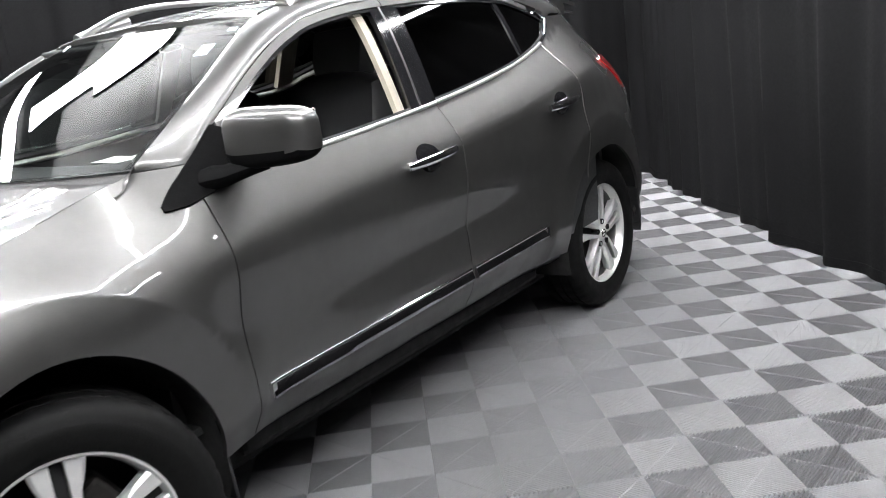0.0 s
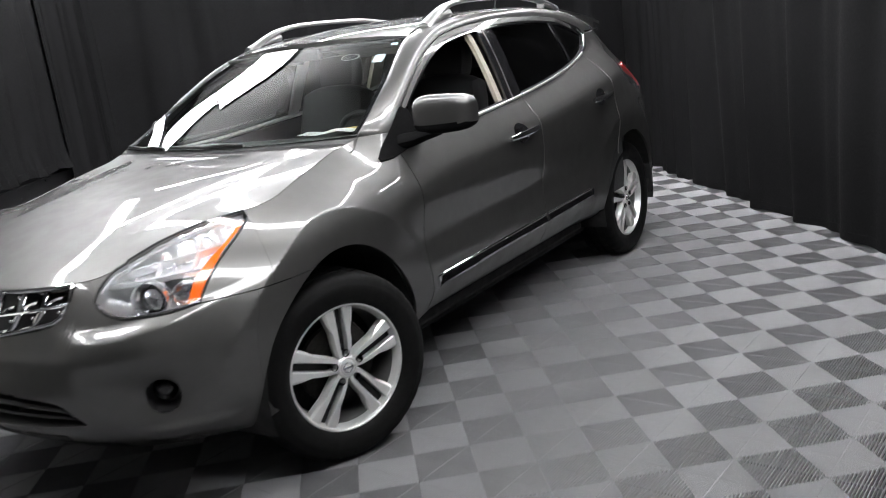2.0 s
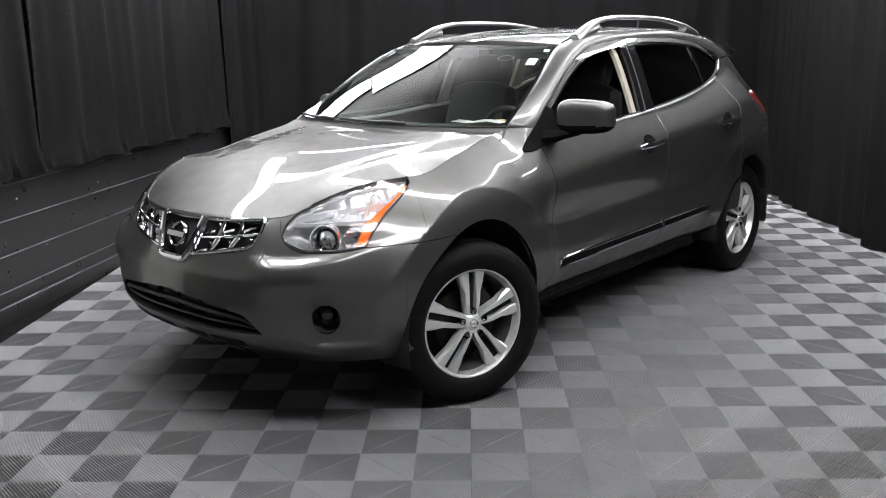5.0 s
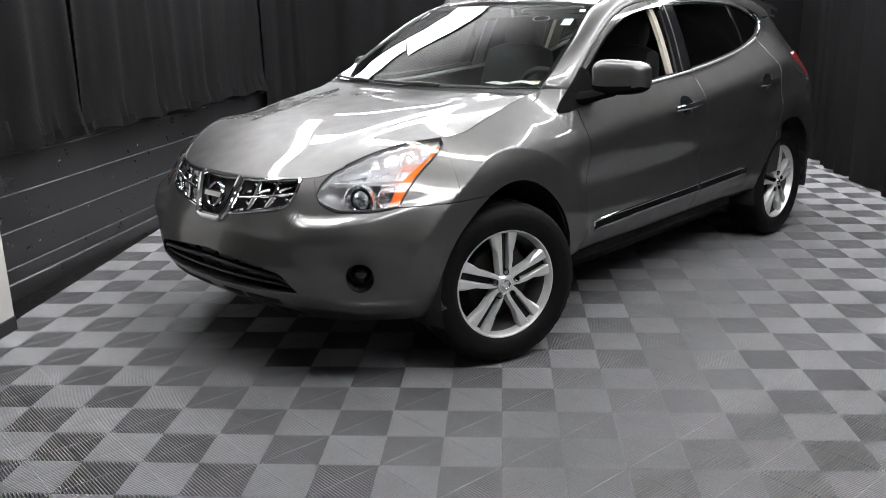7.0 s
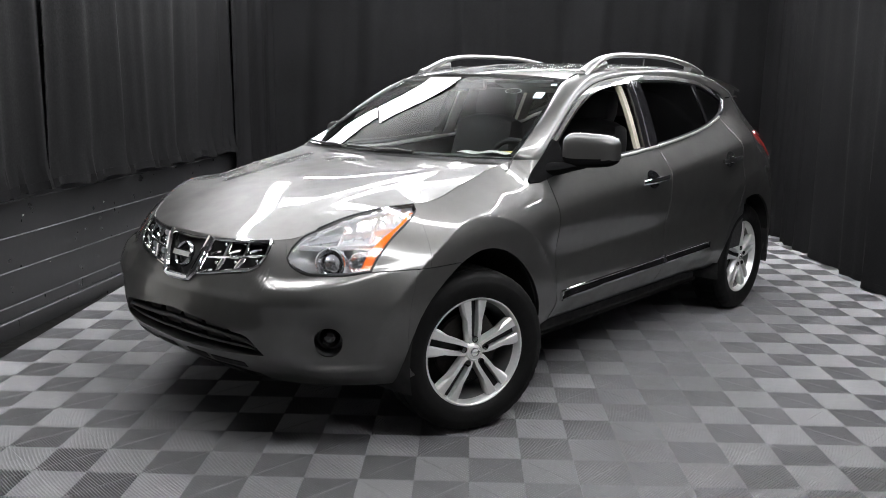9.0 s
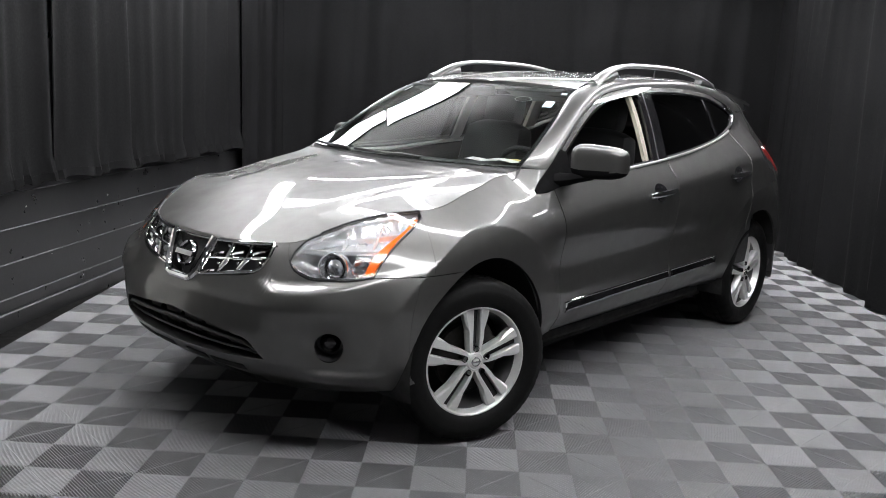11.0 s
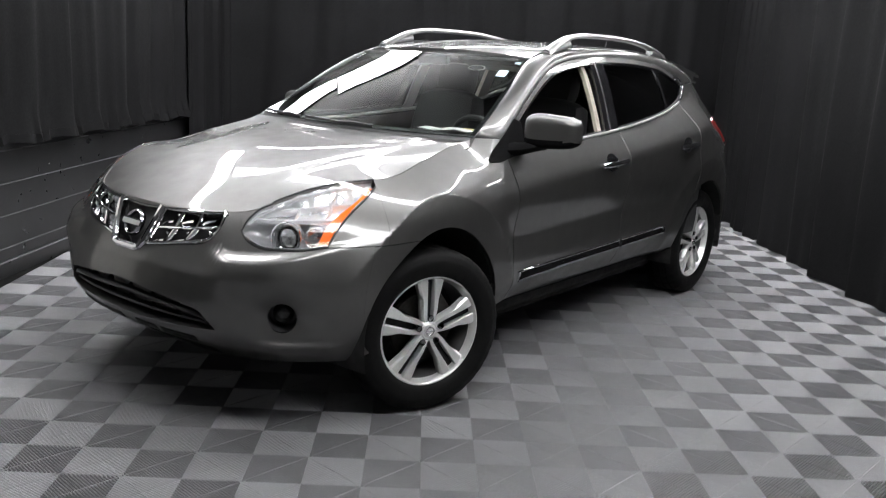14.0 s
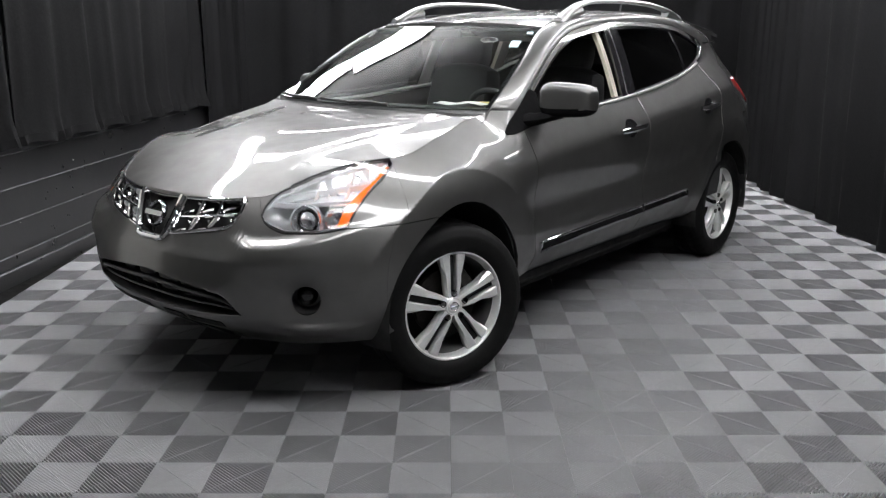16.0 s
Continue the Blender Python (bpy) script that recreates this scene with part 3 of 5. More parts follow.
screen_edge_z = curve((-1.02, 1.105), (-0.70, 1.292), (-0.37, 1.462), (-0.2, 1.503), (0.1, 1.533), (0.6, 1.542), (1.1, 1.525), (1.6, 1.470), (2.1, 1.395))


def front_bumper():
    s = Shape()
    for side in (1, -1):
        def p(gs, lo, hi, rows=12):
            patch(s, gs, lo, hi, rows, side=side, ends=False)
        g = columns(0, 0.51, step=0.017)
        p(g, lip_z(g), intake_low(g), 8)
        p(g, intake_top(g), grille_low(g), 26)
        g = columns(0.51, 0.525, 0.5255, 0.58)
        p(g, lip_z(g), np.where(g <= 0.525, grille_low(g), brow(g) - 0.004), 60)
        g = columns(0.582, 0.70)
        p(g, lamp_top(g) + 0.004, np.maximum(brow(g) - 0.004, lamp_top(g) + 0.005), 5)
        g = columns(0.58, 0.59, 0.62, FOG_G - FOG_R, step=0.012)
        p(g, lip_z(g), np.where(g < 0.582, 0.788, lamp_low(g)) - 0.003, 48)
        t = np.linspace(0, np.pi, 17)
        g = FOG_G - FOG_R * np.cos(t)
        p(g, lip_z(g), FOG_Z - FOG_R * np.sin(t), 26)
        p(g, FOG_Z + FOG_R * np.sin(t), lamp_low(g) - 0.003, 30)
        g = columns(FOG_G + FOG_R, 0.884, step=0.014)
        p(g, lip_z(g), lamp_low(g) - 0.003, 48)
        ga = g_at(ARCH_F[0] - 0.412)
        g = columns(0.884, ga - 0.0005)
        p(g, lip_z(g), SEAM - 0.003, 48)
        g = arch_columns(ga, g_at(-1.585), ARCH_F[0], 0.412)
        p(g, np.minimum(arch_low(g, 0.372), SEAM - 0.004), SEAM - 0.003, 48)
    return part("front_bumper", s, PAINT, car)


bumper = front_bumper()


def side_panels(side):
    # fender
    s = Shape()
    g = columns(0.884, 0.912, 0.966, 1.05, 1.13, step=0.016)
    patch(s, g, SEAM, np.maximum(lamp_back(g), SEAM + 0.001), 12, side=side, ends=False)
    g = np.concatenate([columns(1.131, g_at(-1.585)), arch_columns(g_at(-1.58), G_DOOR - 0.002, ARCH_F[0], 0.412)])
    lo = np.where(y_of(g) < -1.582, SEAM, arch_low(g, 0.368))
    patch(s, g, lo, np.minimum(brow(g) - 0.002, 1.106), 64, side=side, ends=False)
    part("front_fender", s, PAINT, car)
    # doors
    for name, a, b in (("front_door", G_DOOR + 0.002, G_B - 0.002), ("rear_door", G_B + 0.002, G_QUARTER - 0.002)):
        s = Shape()
        g = columns(a, b, step=0.03)
        if name == "rear_door":
            g = columns(a, g_at(ARCH_R[0] - 0.405) - 0.001, step=0.03)
            g = np.concatenate([g, arch_columns(g_at(ARCH_R[0] - 0.405), b, ARCH_R[0], 0.405)])
        patch(s, g, arch_low(g, 0.372), belt(y_of(g)) - 0.010, 34, side=side)
        door = part(name, s, PAINT, car)
        # bright belt moulding
        s = Shape()
        y = np.linspace(y_of(a) + 0.004 if name == "rear_door" else -0.80, y_of(b), 40)
        s = skin_bar(y, belt(y) - 0.006, 0.002, 0.0065, 0.0080, side)
        part("belt_moulding", s, SILVER, door, "bright belt moulding")
        # chrome-topped sill strip
        s = Shape()
        y0, y1 = (-0.835, 0.172) if name == "front_door" else (0.198, 0.735)
        y = np.linspace(y0, y1, 30)
        z = 0.483 + 0.028 * (y + 0.83) / 1.56
        h = 0.021
        # its face leans back, and looks a little upwards
        v = np.linspace(0, 1, 6)
        zz = z[:, None] - h + 2 * h * v[None]
        gg = np.broadcast_to(g_at(y)[:, None], zz.shape)
        face = skin_out(gg, zz, 0.020 - 0.015 * v[None] - 0.006 * (2 * np.abs(v[None] - 0.5)) ** 6)
        back = skin_out(gg, zz, np.zeros_like(zz) - 0.002)
        s.sheet(mirror_x(face) if side < 0 else face, mirror_x(back) if side < 0 else back)
        strip = part("sill_strip", s, DARK_CHROME, door, "dark mirror-bright door strip with a chrome edge")
        part("chrome_edge", skin_bar(y, z + h - 0.002, 0.004, 0.0055, 0.0055, side), CHROME, strip)
        s = Shape()
        ye = y0 + 0.004 if name == "front_door" else y1 - 0.004
        yy = np.linspace(ye - 0.006, ye + 0.012, 4)
        patch(s, g_at(yy), np.interp(yy, y, z) - h, np.interp(yy, y, z) + h, 4, off=0.013, thick=0.014, side=side)
        part("end_cap", s, CHROME, strip)
        # the folded rear edge catches the light
        s = Shape()
        z = np.linspace(0.66, float(belt(y_of(b))) - 0.012, 24)
        path = skin_out(np.full_like(z, b - 0.001), z, 0.0005)
        s.sweep(mirror_x(path) if side < 0 else path, oval(0.0028, 0.0028, 8))
        part("door_edge", s, PAINT, door)
        door_handle(door, side, *((-0.150, 0.115, 0.952) if name == "front_door" else (0.80, 1.045, 1.003)))
    # rear quarter, with the pillar up to the roof
    s = Shape()
    g = np.concatenate([arch_columns(G_QUARTER + 0.002, g_at(ARCH_R[0] + 0.405) - 0.0002, ARCH_R[0], 0.405), columns(g_at(ARCH_R[0] + 0.405) + 0.0002, g_at(2.016), step=0.03)])
    patch(s, g, arch_low(g, 0.34), belt(y_of(g)) - 0.010, 34, side=side)
    part("rear_quarter", s, PAINT, car)
    # pillars and roof side, from the window line to the screen's edge
    s = Shape()
    y = np.concatenate([np.linspace(-1.055, 1.35, 98), np.linspace(1.38, 1.95, 15)])
    zt = np.maximum(dlo_top(np.maximum(y, -0.93)), 1.0) - 0.002
    zt = np.where(y < -0.80, np.maximum(zt, 1.108), zt)
    p0 = skin(g_at(y), zt)
    p0[:, 1] = np.where(y < 1.35, y, p0[:, 1])
    p1 = np.stack([screen_edge_x(y), y + 0.0, screen_edge_z(y)], -1)
    p1[:, 1] = p0[:, 1]
    rise = np.clip((p1 - p0)[:, 2], 0.0, 1)
    mid = p0 + np.stack([-0.16 * (p0 - p1)[:, 0], 0 * y, 0.60 * rise + 0.022 * ease((y + 0.97) / 0.35)], -1)
    v = np.linspace(0, 1, 10)[None, :, None]
    a = (1 - v) ** 2 * p0[:, None] + 2 * v * (1 - v) * mid[:, None] + v**2 * p1[:, None]
    # its foot dives under the bonnet's corner
    a[..., 2] -= (0.045 * ease((-0.985 - y) / 0.065))[:, None]
    b = a - np.array([0.022, 0, 0.012])
    if side < 0:
        a, b = mirror_x(a), mirror_x(b)
    s.sheet(a, b)
    part("roof_pillar", s, PAINT, car)
    # window surround and panes
    def pane(name, y0, y1, mat, off=-0.008, low=belt, high=dlo_top, trim=0.004, label="", n=30, z_in=0.0, thick=0.004, lean=0.0):
        s = Shape()
        y = np.linspace(y0, y1, n)
        lo, hi = low(y) + z_in, np.maximum(high(y) - trim - z_in, low(y) + z_in + 0.001)
        patch(s, g_at(y), lo, hi, 14, off=off, thick=thick, side=side, lean=lean)
        return part(name, s, mat, car, label)
    pane("window_pillar_cover", 0.045, 0.195, GLOSS_BLACK, -0.002, thick=0.02, lean=0.14, label="gloss black pillar cover")
    pane("pillar_edge", 0.096, 0.105, PAINT, 0.000, thick=0.01, lean=0.14, label="bright door frame edge", n=3)
    pane("window_divider", 0.905, 0.935, GLOSS_BLACK, -0.004, thick=0.02, label="gloss black window divider", n=4)
    for nm, a, b in (("rear_door_window", 0.205, 0.905), ("quarter_window", 0.935, 1.335)):
        pane(nm, a, b, TINTED, label="dark tinted side window").visible_shadow = False
    if side < 0:
        pane("front_door_window", -0.72, 0.095, WINDSCREEN, label="clear side window").visible_shadow = False
    # black run round the glass
    s = Shape()
    y = np.linspace(-0.76, 1.34, 90)
    patch(s, g_at(y), np.maximum(dlo_top(y) - 0.040, belt(y)), np.maximum(dlo_top(y) - 0.028, belt(y) + 0.001), 3, off=-0.002, thick=0.02, side=side)
    patch(s, g_at(y), np.maximum(dlo_top(y) - 0.030, belt(y)), np.maximum(dlo_top(y) - 0.001, belt(y) + 0.001), 3, off=-0.007, thick=0.02, side=side)
    part("window_frame", s, GLOSS_BLACK, car, "black window surround")
    for ya, yb in ((-0.75, 0.165), (0.171, 1.19)):
        s = Shape()
        y = np.linspace(ya, yb, 50)
        top = dlo_top(y) - 0.005
        patch(s, g_at(y), np.maximum(top - 0.024, belt(y)), np.maximum(top, belt(y) + 0.002), 4, off=0.001, thick=0.02, side=side)
        part("door_frame", s, PAINT, car)
    s = Shape()
    y = np.linspace(-0.80, 1.342, 90)
    patch(s, g_at(y), belt(y) - 0.002, belt(y) + 0.010, 3, off=-0.003, thick=0.03, side=side)
    part("window_seal", s, BLACK, car)
    # bright tip that rises behind the last pane
    y = np.concatenate([np.linspace(1.12, 1.350, 16), np.linspace(1.35, 1.28, 5)])
    z = np.concatenate([belt(y[:16]) - 0.003, dlo_top(y[16:]) + 0.003])
    s = skin_bar(y, z, 0.002, 0.0075, 0.008, side)
    part("window_trim", s, CHROME, car, "bright window trim")
    # mirror triangle
    s = Shape()
    y = np.linspace(-0.985, -0.735, 14)
    lo = np.interp(y, [-0.985, -0.93, -0.735], [1.006, 1.008, 1.052])
    hi = np.maximum(np.interp(y, [-0.985, -0.95, -0.775, -0.735], [1.020, 1.052, 1.190, 1.175]), lo + 0.002)
    patch(s, g_at(y), lo, hi, 8, off=0.007, thick=0.03, side=side)
    part("mirror_corner_cover", s, MATT_BLACK, car, "black plastic mirror corner cover")
    side_mirror(side)


def door_handle(door, side, y0, y1, z):
    """A pull handle over a dark disc that stands in for its recess's shade."""
    s = Shape()
    y = np.linspace(y0, y1, 16)
    zc = z + 0.012 * (y - y0) / (y1 - y0)
    c = (y0 + y1) / 2
    base = skin(g_at(y), zc)
    lift = 0.030 + 0.016 * np.sin(np.pi * (y - y0) / (y1 - y0)) ** 0.6
    path = base + np.stack([lift - 0.014, 0 * y, 0 * y], -1)
    if side < 0:
        path = mirror_x(path)
    s.sweep(path, oval(0.012, 0.015, 10), 0.75 + 0.25 * np.sin(np.pi * np.linspace(0.08, 0.92, 16)) ** 0.5)
    h = part("door_handle", s, CHROME, door, "chrome pull handle")
    s = Shape()
    a = np.linspace(0, 2 * np.pi, 25)
    rows = []
    for r, d in ((1.0, 0.0025), (0.75, 0.0030), (0.0, 0.0035)):
        yy, zz = c + 0.062 * r * np.cos(a), z + 0.006 + 0.046 * r * np.sin(a)
        rows.append(skin_out(g_at(yy), zz, d * np.ones_like(yy)))
    p = np.asarray(rows)
    s.grid(mirror_x(p) if side < 0 else p)
    part("handle_recess", s, GLOSS_BLACK, h, "dark disc for the shade in the handle's recess")
    s = Shape()
    yy = np.linspace(c - 0.02, c + 0.045, 10)
    zz = z + 0.006 - 0.034 * np.sqrt(np.clip(1 - ((yy - c) / 0.060) ** 2, 0, 1))
    patch(s, g_at(yy), zz - 0.008, zz + 0.003, 3, off=0.006, thick=0.006, side=side)
    part("recess_lip", s, CHROME, h)


def side_mirror(side):
    cx, cy, cz = 0.975, (-0.735 if side > 0 else -0.58), (1.150 if side > 0 else 1.135)
    bm = bmesh.new()
    bmesh.ops.create_cube(bm, size=1)
    bmesh.ops.subdivide_edges(bm, edges=bm.edges[:], cuts=14, use_grid_fill=True)
    for v in bm.verts:
        x, y, z = v.co * 2
        n = (abs(x) ** 4.0 + abs(y) ** 3.0 + abs(z) ** 4.0) ** (1 / 3.6)
        x, y, z = x / n, y / n, z / n
        # the cap's front is a dome, its outer end narrower
        sx, sz = 0.125, 0.072 * (1 - 0.10 * x) + 0.004
        v.co = (x * sx, y * (0.058 if y < 0 else 0.045) - 0.03 * (1 - x) * 0.3 + 0.018 * x, z * sz)
    top, low = Shape(), Shape()
    bmesh.ops.recalc_face_normals(bm, faces=bm.faces)
    bm.verts.index_update()
    pts = np.array([v.co[:] for v in bm.verts]) + np.array([cx, cy, cz])
    if side < 0:
        pts = mirror_x(pts)
    for f in bm.faces:
        c = f.calc_center_median()
        (low if (c.z < -0.036 or c.y > 0.036) else top).add([pts[v.index] for v in f.verts], [tuple(range(len(f.verts)))], True)
    bm.free()
    root = part("side_mirror", top, PAINT, car, "grey side mirror with black base")
    part("mirror_base", low, MATT_BLACK, root, "black lower shell")
    s = Shape()
    path = np.array([(0.800, -0.830, 1.058), (0.85, -0.805, 1.064), (0.89, -0.78, 1.076), (0.93, -0.735, 1.086)]) + np.array([0, cy + 0.735, 0])
    path = mirror_x(path) if side < 0 else path
    s.sweep(path, oval(0.046, 0.029, 12), np.array([1.2, 0.95, 0.85, 0.75]))
    part("mirror_arm", s, MATT_BLACK, root)
    s = Shape()
    s.box((0.20, 0.004, 0.105), pose(cx if side > 0 else -0.905, cy + 0.050, cz + 0.004), 0.001)
    part("mirror_glass", s, REFLECTOR, root)


side_panels(1)
side_panels(-1)

# bonnet
hood_mid = curve((-2.19, 0.836), (-2.15, 0.852), (-2.08, 0.880), (-1.95, 0.922), (-1.75, 0.975), (-1.5, 1.022), (-1.2, 1.060), (-1.0, 1.078))


def bonnet():
    s = Shape()
    g = np.concatenate([np.linspace(0.012, 0.6, 26), np.linspace(0.62, 1.25, 34), np.linspace(1.28, g_at(-1.035), 18)])
    e = skin(g, brow(g) + 0.002)
    b = np.linspace(-1, 1, 61)[None]
    x, y = e[:, None, 0] * b, np.broadcast_to(e[:, None, 1], (len(g), b.shape[1]))
    k = np.abs(b) ** 3.3
    zc, ze = hood_mid(e[:, 1])[:, None], e[:, None, 2]
    zc = np.maximum(zc, ze)
    z = zc * (1 - k) + ze * k
    # two long pressed lines that spread towards the screen
    fold = 0.33 + 0.17 * (e[:, None, 1] + 2.15)
    z = z + 0.008 * ease((fold - abs(x) + 0.06) / 0.12) * ease((e[:, None, 1] + 2.12) / 0.45) - 0.004
    top = np.stack([x, y, z], -1)
    s.sheet(top[::-1], (top - np.array([0, 0, 0.014]))[::-1])
    return part("bonnet", s, PAINT, car)


bonnet()

# screen
glass_z = curve((-1.005, 1.1135), (-0.70, 1.2915), (-0.365, 1.4635))


def screen_point(v, b):
    """Across (b from -1 to 1) and up (v from 0 to 1) the windscreen."""
    y = -1.005 + (0.640) * v
    ex, ez = screen_edge_x(y) - 0.006, glass_z(y) + 0.001
    bow = (0.074 - 0.040 * v)
    return settle(np.stack([ex * b, y - bow * (1 - np.abs(b) ** 2.2), ez - 0.012 * (1 - b * b) * (1 - v) + 0.014 * (1 - b * b) * v], -1))


def windscreen():
    v, b = np.meshgrid(np.linspace(0, 1, 24), np.linspace(-1, 1, 41), indexing="ij")
    p = screen_point(v, b)
    s = Shape()
    s.grid(p)
    glass = part("windscreen", s, WINDSCREEN, car, "clear windscreen mirroring the tube lights")
    glass.visible_shadow = False
    for nm, vs, bs in (("screen_edge", (0, 0.018), (-1, 1)), ("screen_edge", (0.965, 1.0), (-1, 1)), ("screen_edge", (0, 1), (0.965, 1.0)), ("screen_edge", (0, 1), (-1.0, -0.965))):
        s = Shape()
        v, b = np.meshgrid(np.linspace(*vs, 24), np.linspace(*bs, 41), indexing="ij")
        s.grid(screen_point(v, b) + np.array([0, 0.004, -0.004]))
        part(nm, s, GLOSS_BLACK, glass, "black printed screen border")
    for v0, b0, w, h, mat, nm in ((0.755, 0.850, 0.042, 0.045, STICKER, "sticker"), (0.915, 0.925, 0.028, 0.016, STICKER, "sticker")):
        s = Shape()
        v, b = np.meshgrid(np.linspace(v0 - h, v0 + h, 4), np.linspace(b0 - w, b0 + w, 4), indexing="ij")
        s.grid(screen_point(v, b) + np.array([0, 0.003, -0.003]))
        part(nm, s, mat, glass, "small pale blue inspection sticker")
    # a reflection in the glass, drawn as a dark oval with a pale rim
    t = np.linspace(0, 2 * np.pi, 37)
    for r0, r1, mat, lift in ((0.90, 1.0, CAP, 0.0030), (0.0, 0.89, GLOSS_BLACK, 0.0032)):
        s = Shape()
        ring = [screen_point(0.800 + 0.036 * r * np.sin(t), 0.590 + 0.080 * r * np.cos(t)) + np.array([0, lift, -lift]) for r in (r0, r1)]
        s.grid(np.stack(ring, 1))
        part("oval_patch", s, mat, glass, "reflection drawn as a dark oval with a pale rim")
    # cowl under the screen
    s = Shape()
    b = np.linspace(-1, 1, 41)
    hi = screen_point(np.full_like(b, 0.02), b) + np.array([0, 0, -0.004])
    lo = np.stack([0.71 * b, np.full_like(b, -1.02) - 0.08 * (1 - abs(b) ** 2.2) - 0.03, 1.052 + 0 * b + 0.012 * (abs(b) ** 3)], -1)
    s.grid(np.stack([lo, (lo + hi) / 2 - np.array([0, 0, 0.012]), hi], 1))
    part("cowl", s, BLACK, car, "black plastic cowl")
    for b0, b1, v1 in ((0.28, -0.40, 0.030), (-0.42, -0.93, 0.030)):
        s = Shape()
        t = np.linspace(0, 1, 24)
        path = screen_point(-0.012 + v1 * np.sin(t * 1.5) * 0.9, b0 + (b1 - b0) * t) + np.array([0, -0.012, 0.006])
        s.sweep(path, oval(0.0040, 0.007, 8))
        wiper = part("wiper", s, BLACK, car, "black windscreen wiper")
        s = Shape()
        path = np.array([screen_point(0.0, b0)] * 2 + [screen_point(0.0, (b0 + b1) / 2)]) + np.array([0, -0.020, 0.010])
        path[1] = (path[0] + path[2]) / 2 + np.array([0, 0, 0.006])
        s.sweep(path, oval(0.006, 0.007, 8))
        part("wiper_arm", s, BLACK, wiper)


windscreen()

# roof
roof_mid = curve((-0.41, 1.480), (-0.2, 1.520), (0.1, 1.552), (0.6, 1.568), (1.1, 1.552), (1.6, 1.500), (2.1, 1.43))


def roof():
    s = Shape()
    y = np.linspace(-0.362, 1.98, 60)
    b = np.linspace(-1, 1, 33)[None]
    ex, ez = screen_edge_x(y)[:, None] - 0.001, screen_edge_z(y)[:, None]
    k = np.abs(b) ** 2.4
    bow = np.clip(1 - (y[:, None] + 0.362) / 0.5, 0, 1)
    z = roof_mid(y)[:, None] * (1 - k) + ez * k
    top = np.stack([ex * b, y[:, None] - 0.040 * (1 - np.abs(b) ** 2.2) * bow, z], -1)
    top = settle(top)
    s.sheet(top[::-1], (top - np.array([0, 0, 0.02]))[::-1])
    part("roof", s, PAINT, car)
    s = Shape()
    s.sheet(*(settle(np.stack([ex * 0.97 * b, y[:, None] + 0 * b, z - d], -1))[::-1] for d in (0.045, 0.055)))
    part("headlining", s, DASH, car, "dark headlining")
    for side in (1, -1):
        s = Shape()
        t = np.linspace(0, 1, 44)
        yy = -0.250 + 1.435 * t
        rise = curve((0, -0.012), (0.07, 0.022), (0.16, 0.052), (0.30, 0.064), (0.6, 0.058), (0.85, 0.036), (0.94, 0.015), (1.0, -0.015))
        path = settle(np.stack([side * (screen_edge_x(yy) + 0.022), yy, screen_edge_z(yy) + rise(t)], -1))
        wide_at = curve((0, 1.5), (0.1, 1.3), (0.22, 1.0), (0.8, 1.0), (0.92, 1.2), (1, 1.4))
        s.sweep(path, oval(0.024, 0.013, 12), wide_at(t))
        rail = part("roof_rail", s, RAIL, car, "raised silver roof rail")
        for ta, tb in ((0.0, 0.16), (0.87, 1.0)):
            s = Shape()
            tt = np.linspace(ta, tb, 10)
            yy = -0.250 + 1.435 * tt
            path = settle(np.stack([side * (screen_edge_x(yy) + 0.024), yy, screen_edge_z(yy) + rise(tt) * 0.35 + 0.002], -1))
            s.sweep(path, oval(0.026, 0.022, 10))
            part("rail_foot", s, RAIL, rail)
        s = Shape()
        yy = np.linspace(-0.34, 1.9, 40)
        s.sweep(settle(np.stack([side * (screen_edge_x(yy) - 0.002), yy, screen_edge_z(yy) + 0.002], -1)), oval(0.004, 0.003, 8))
        part("drip_channel", s, BLACK, car)
    # rear spoiler and aerial
    s = Shape()
    b = np.linspace(-1, 1, 25)[:, None]
    prof = np.array([(1.38, 1.503), (1.58, 1.492), (1.70, 1.476), (1.755, 1.458), (1.772, 1.432), (1.760, 1.402), (1.71, 1.378), (1.46, 1.36)])
    rows = settle(np.stack([0.575 * b + 0 * prof[None, :, 0], prof[None, :, 0] - 0.035 - 0.04 * b**4, prof[None, :, 1] - 0.040 * b**4], -1))
    s.grid(rows)
    for end in (rows[0], rows[-1]):
        s.add(end, [tuple(range(len(prof)))], False)
    part("rear_spoiler", s, PAINT, car)
    s = Shape()
    s.sweep(np.array([(0, 1.45, 1.50), (0, 1.47, 1.56), (0, 1.50, 1.66)]), oval(0.005, 0.005, 8), np.array([2.0, 1.0, 0.7]))
    part("aerial", s, BLACK, car, "short black roof aerial")


roof()

# tailgate
s = Shape()
g = columns(g_at(2.02), G_REAR, step=0.03)
for side in (1, -1):
    patch(s, g, 0.34, belt(y_of(g)) - 0.010, 34, side=side, ends=False)
part("tailgate", s, PAINT, car)

# tail lights
for side in (1, -1):
    s = Shape()
    y = np.linspace(1.72, 2.02, 14)
    lo = np.interp(y, [1.72, 1.82, 2.02], [1.120, 1.00, 0.90])
    hi = np.interp(y, [1.72, 1.82, 2.02], [1.130, 1.150, 1.12])
    patch(s, g_at(y), lo, hi, 8, off=0.008, thick=0.02, side=side)
    part("tail_light", s, RED, car, "red tail light")


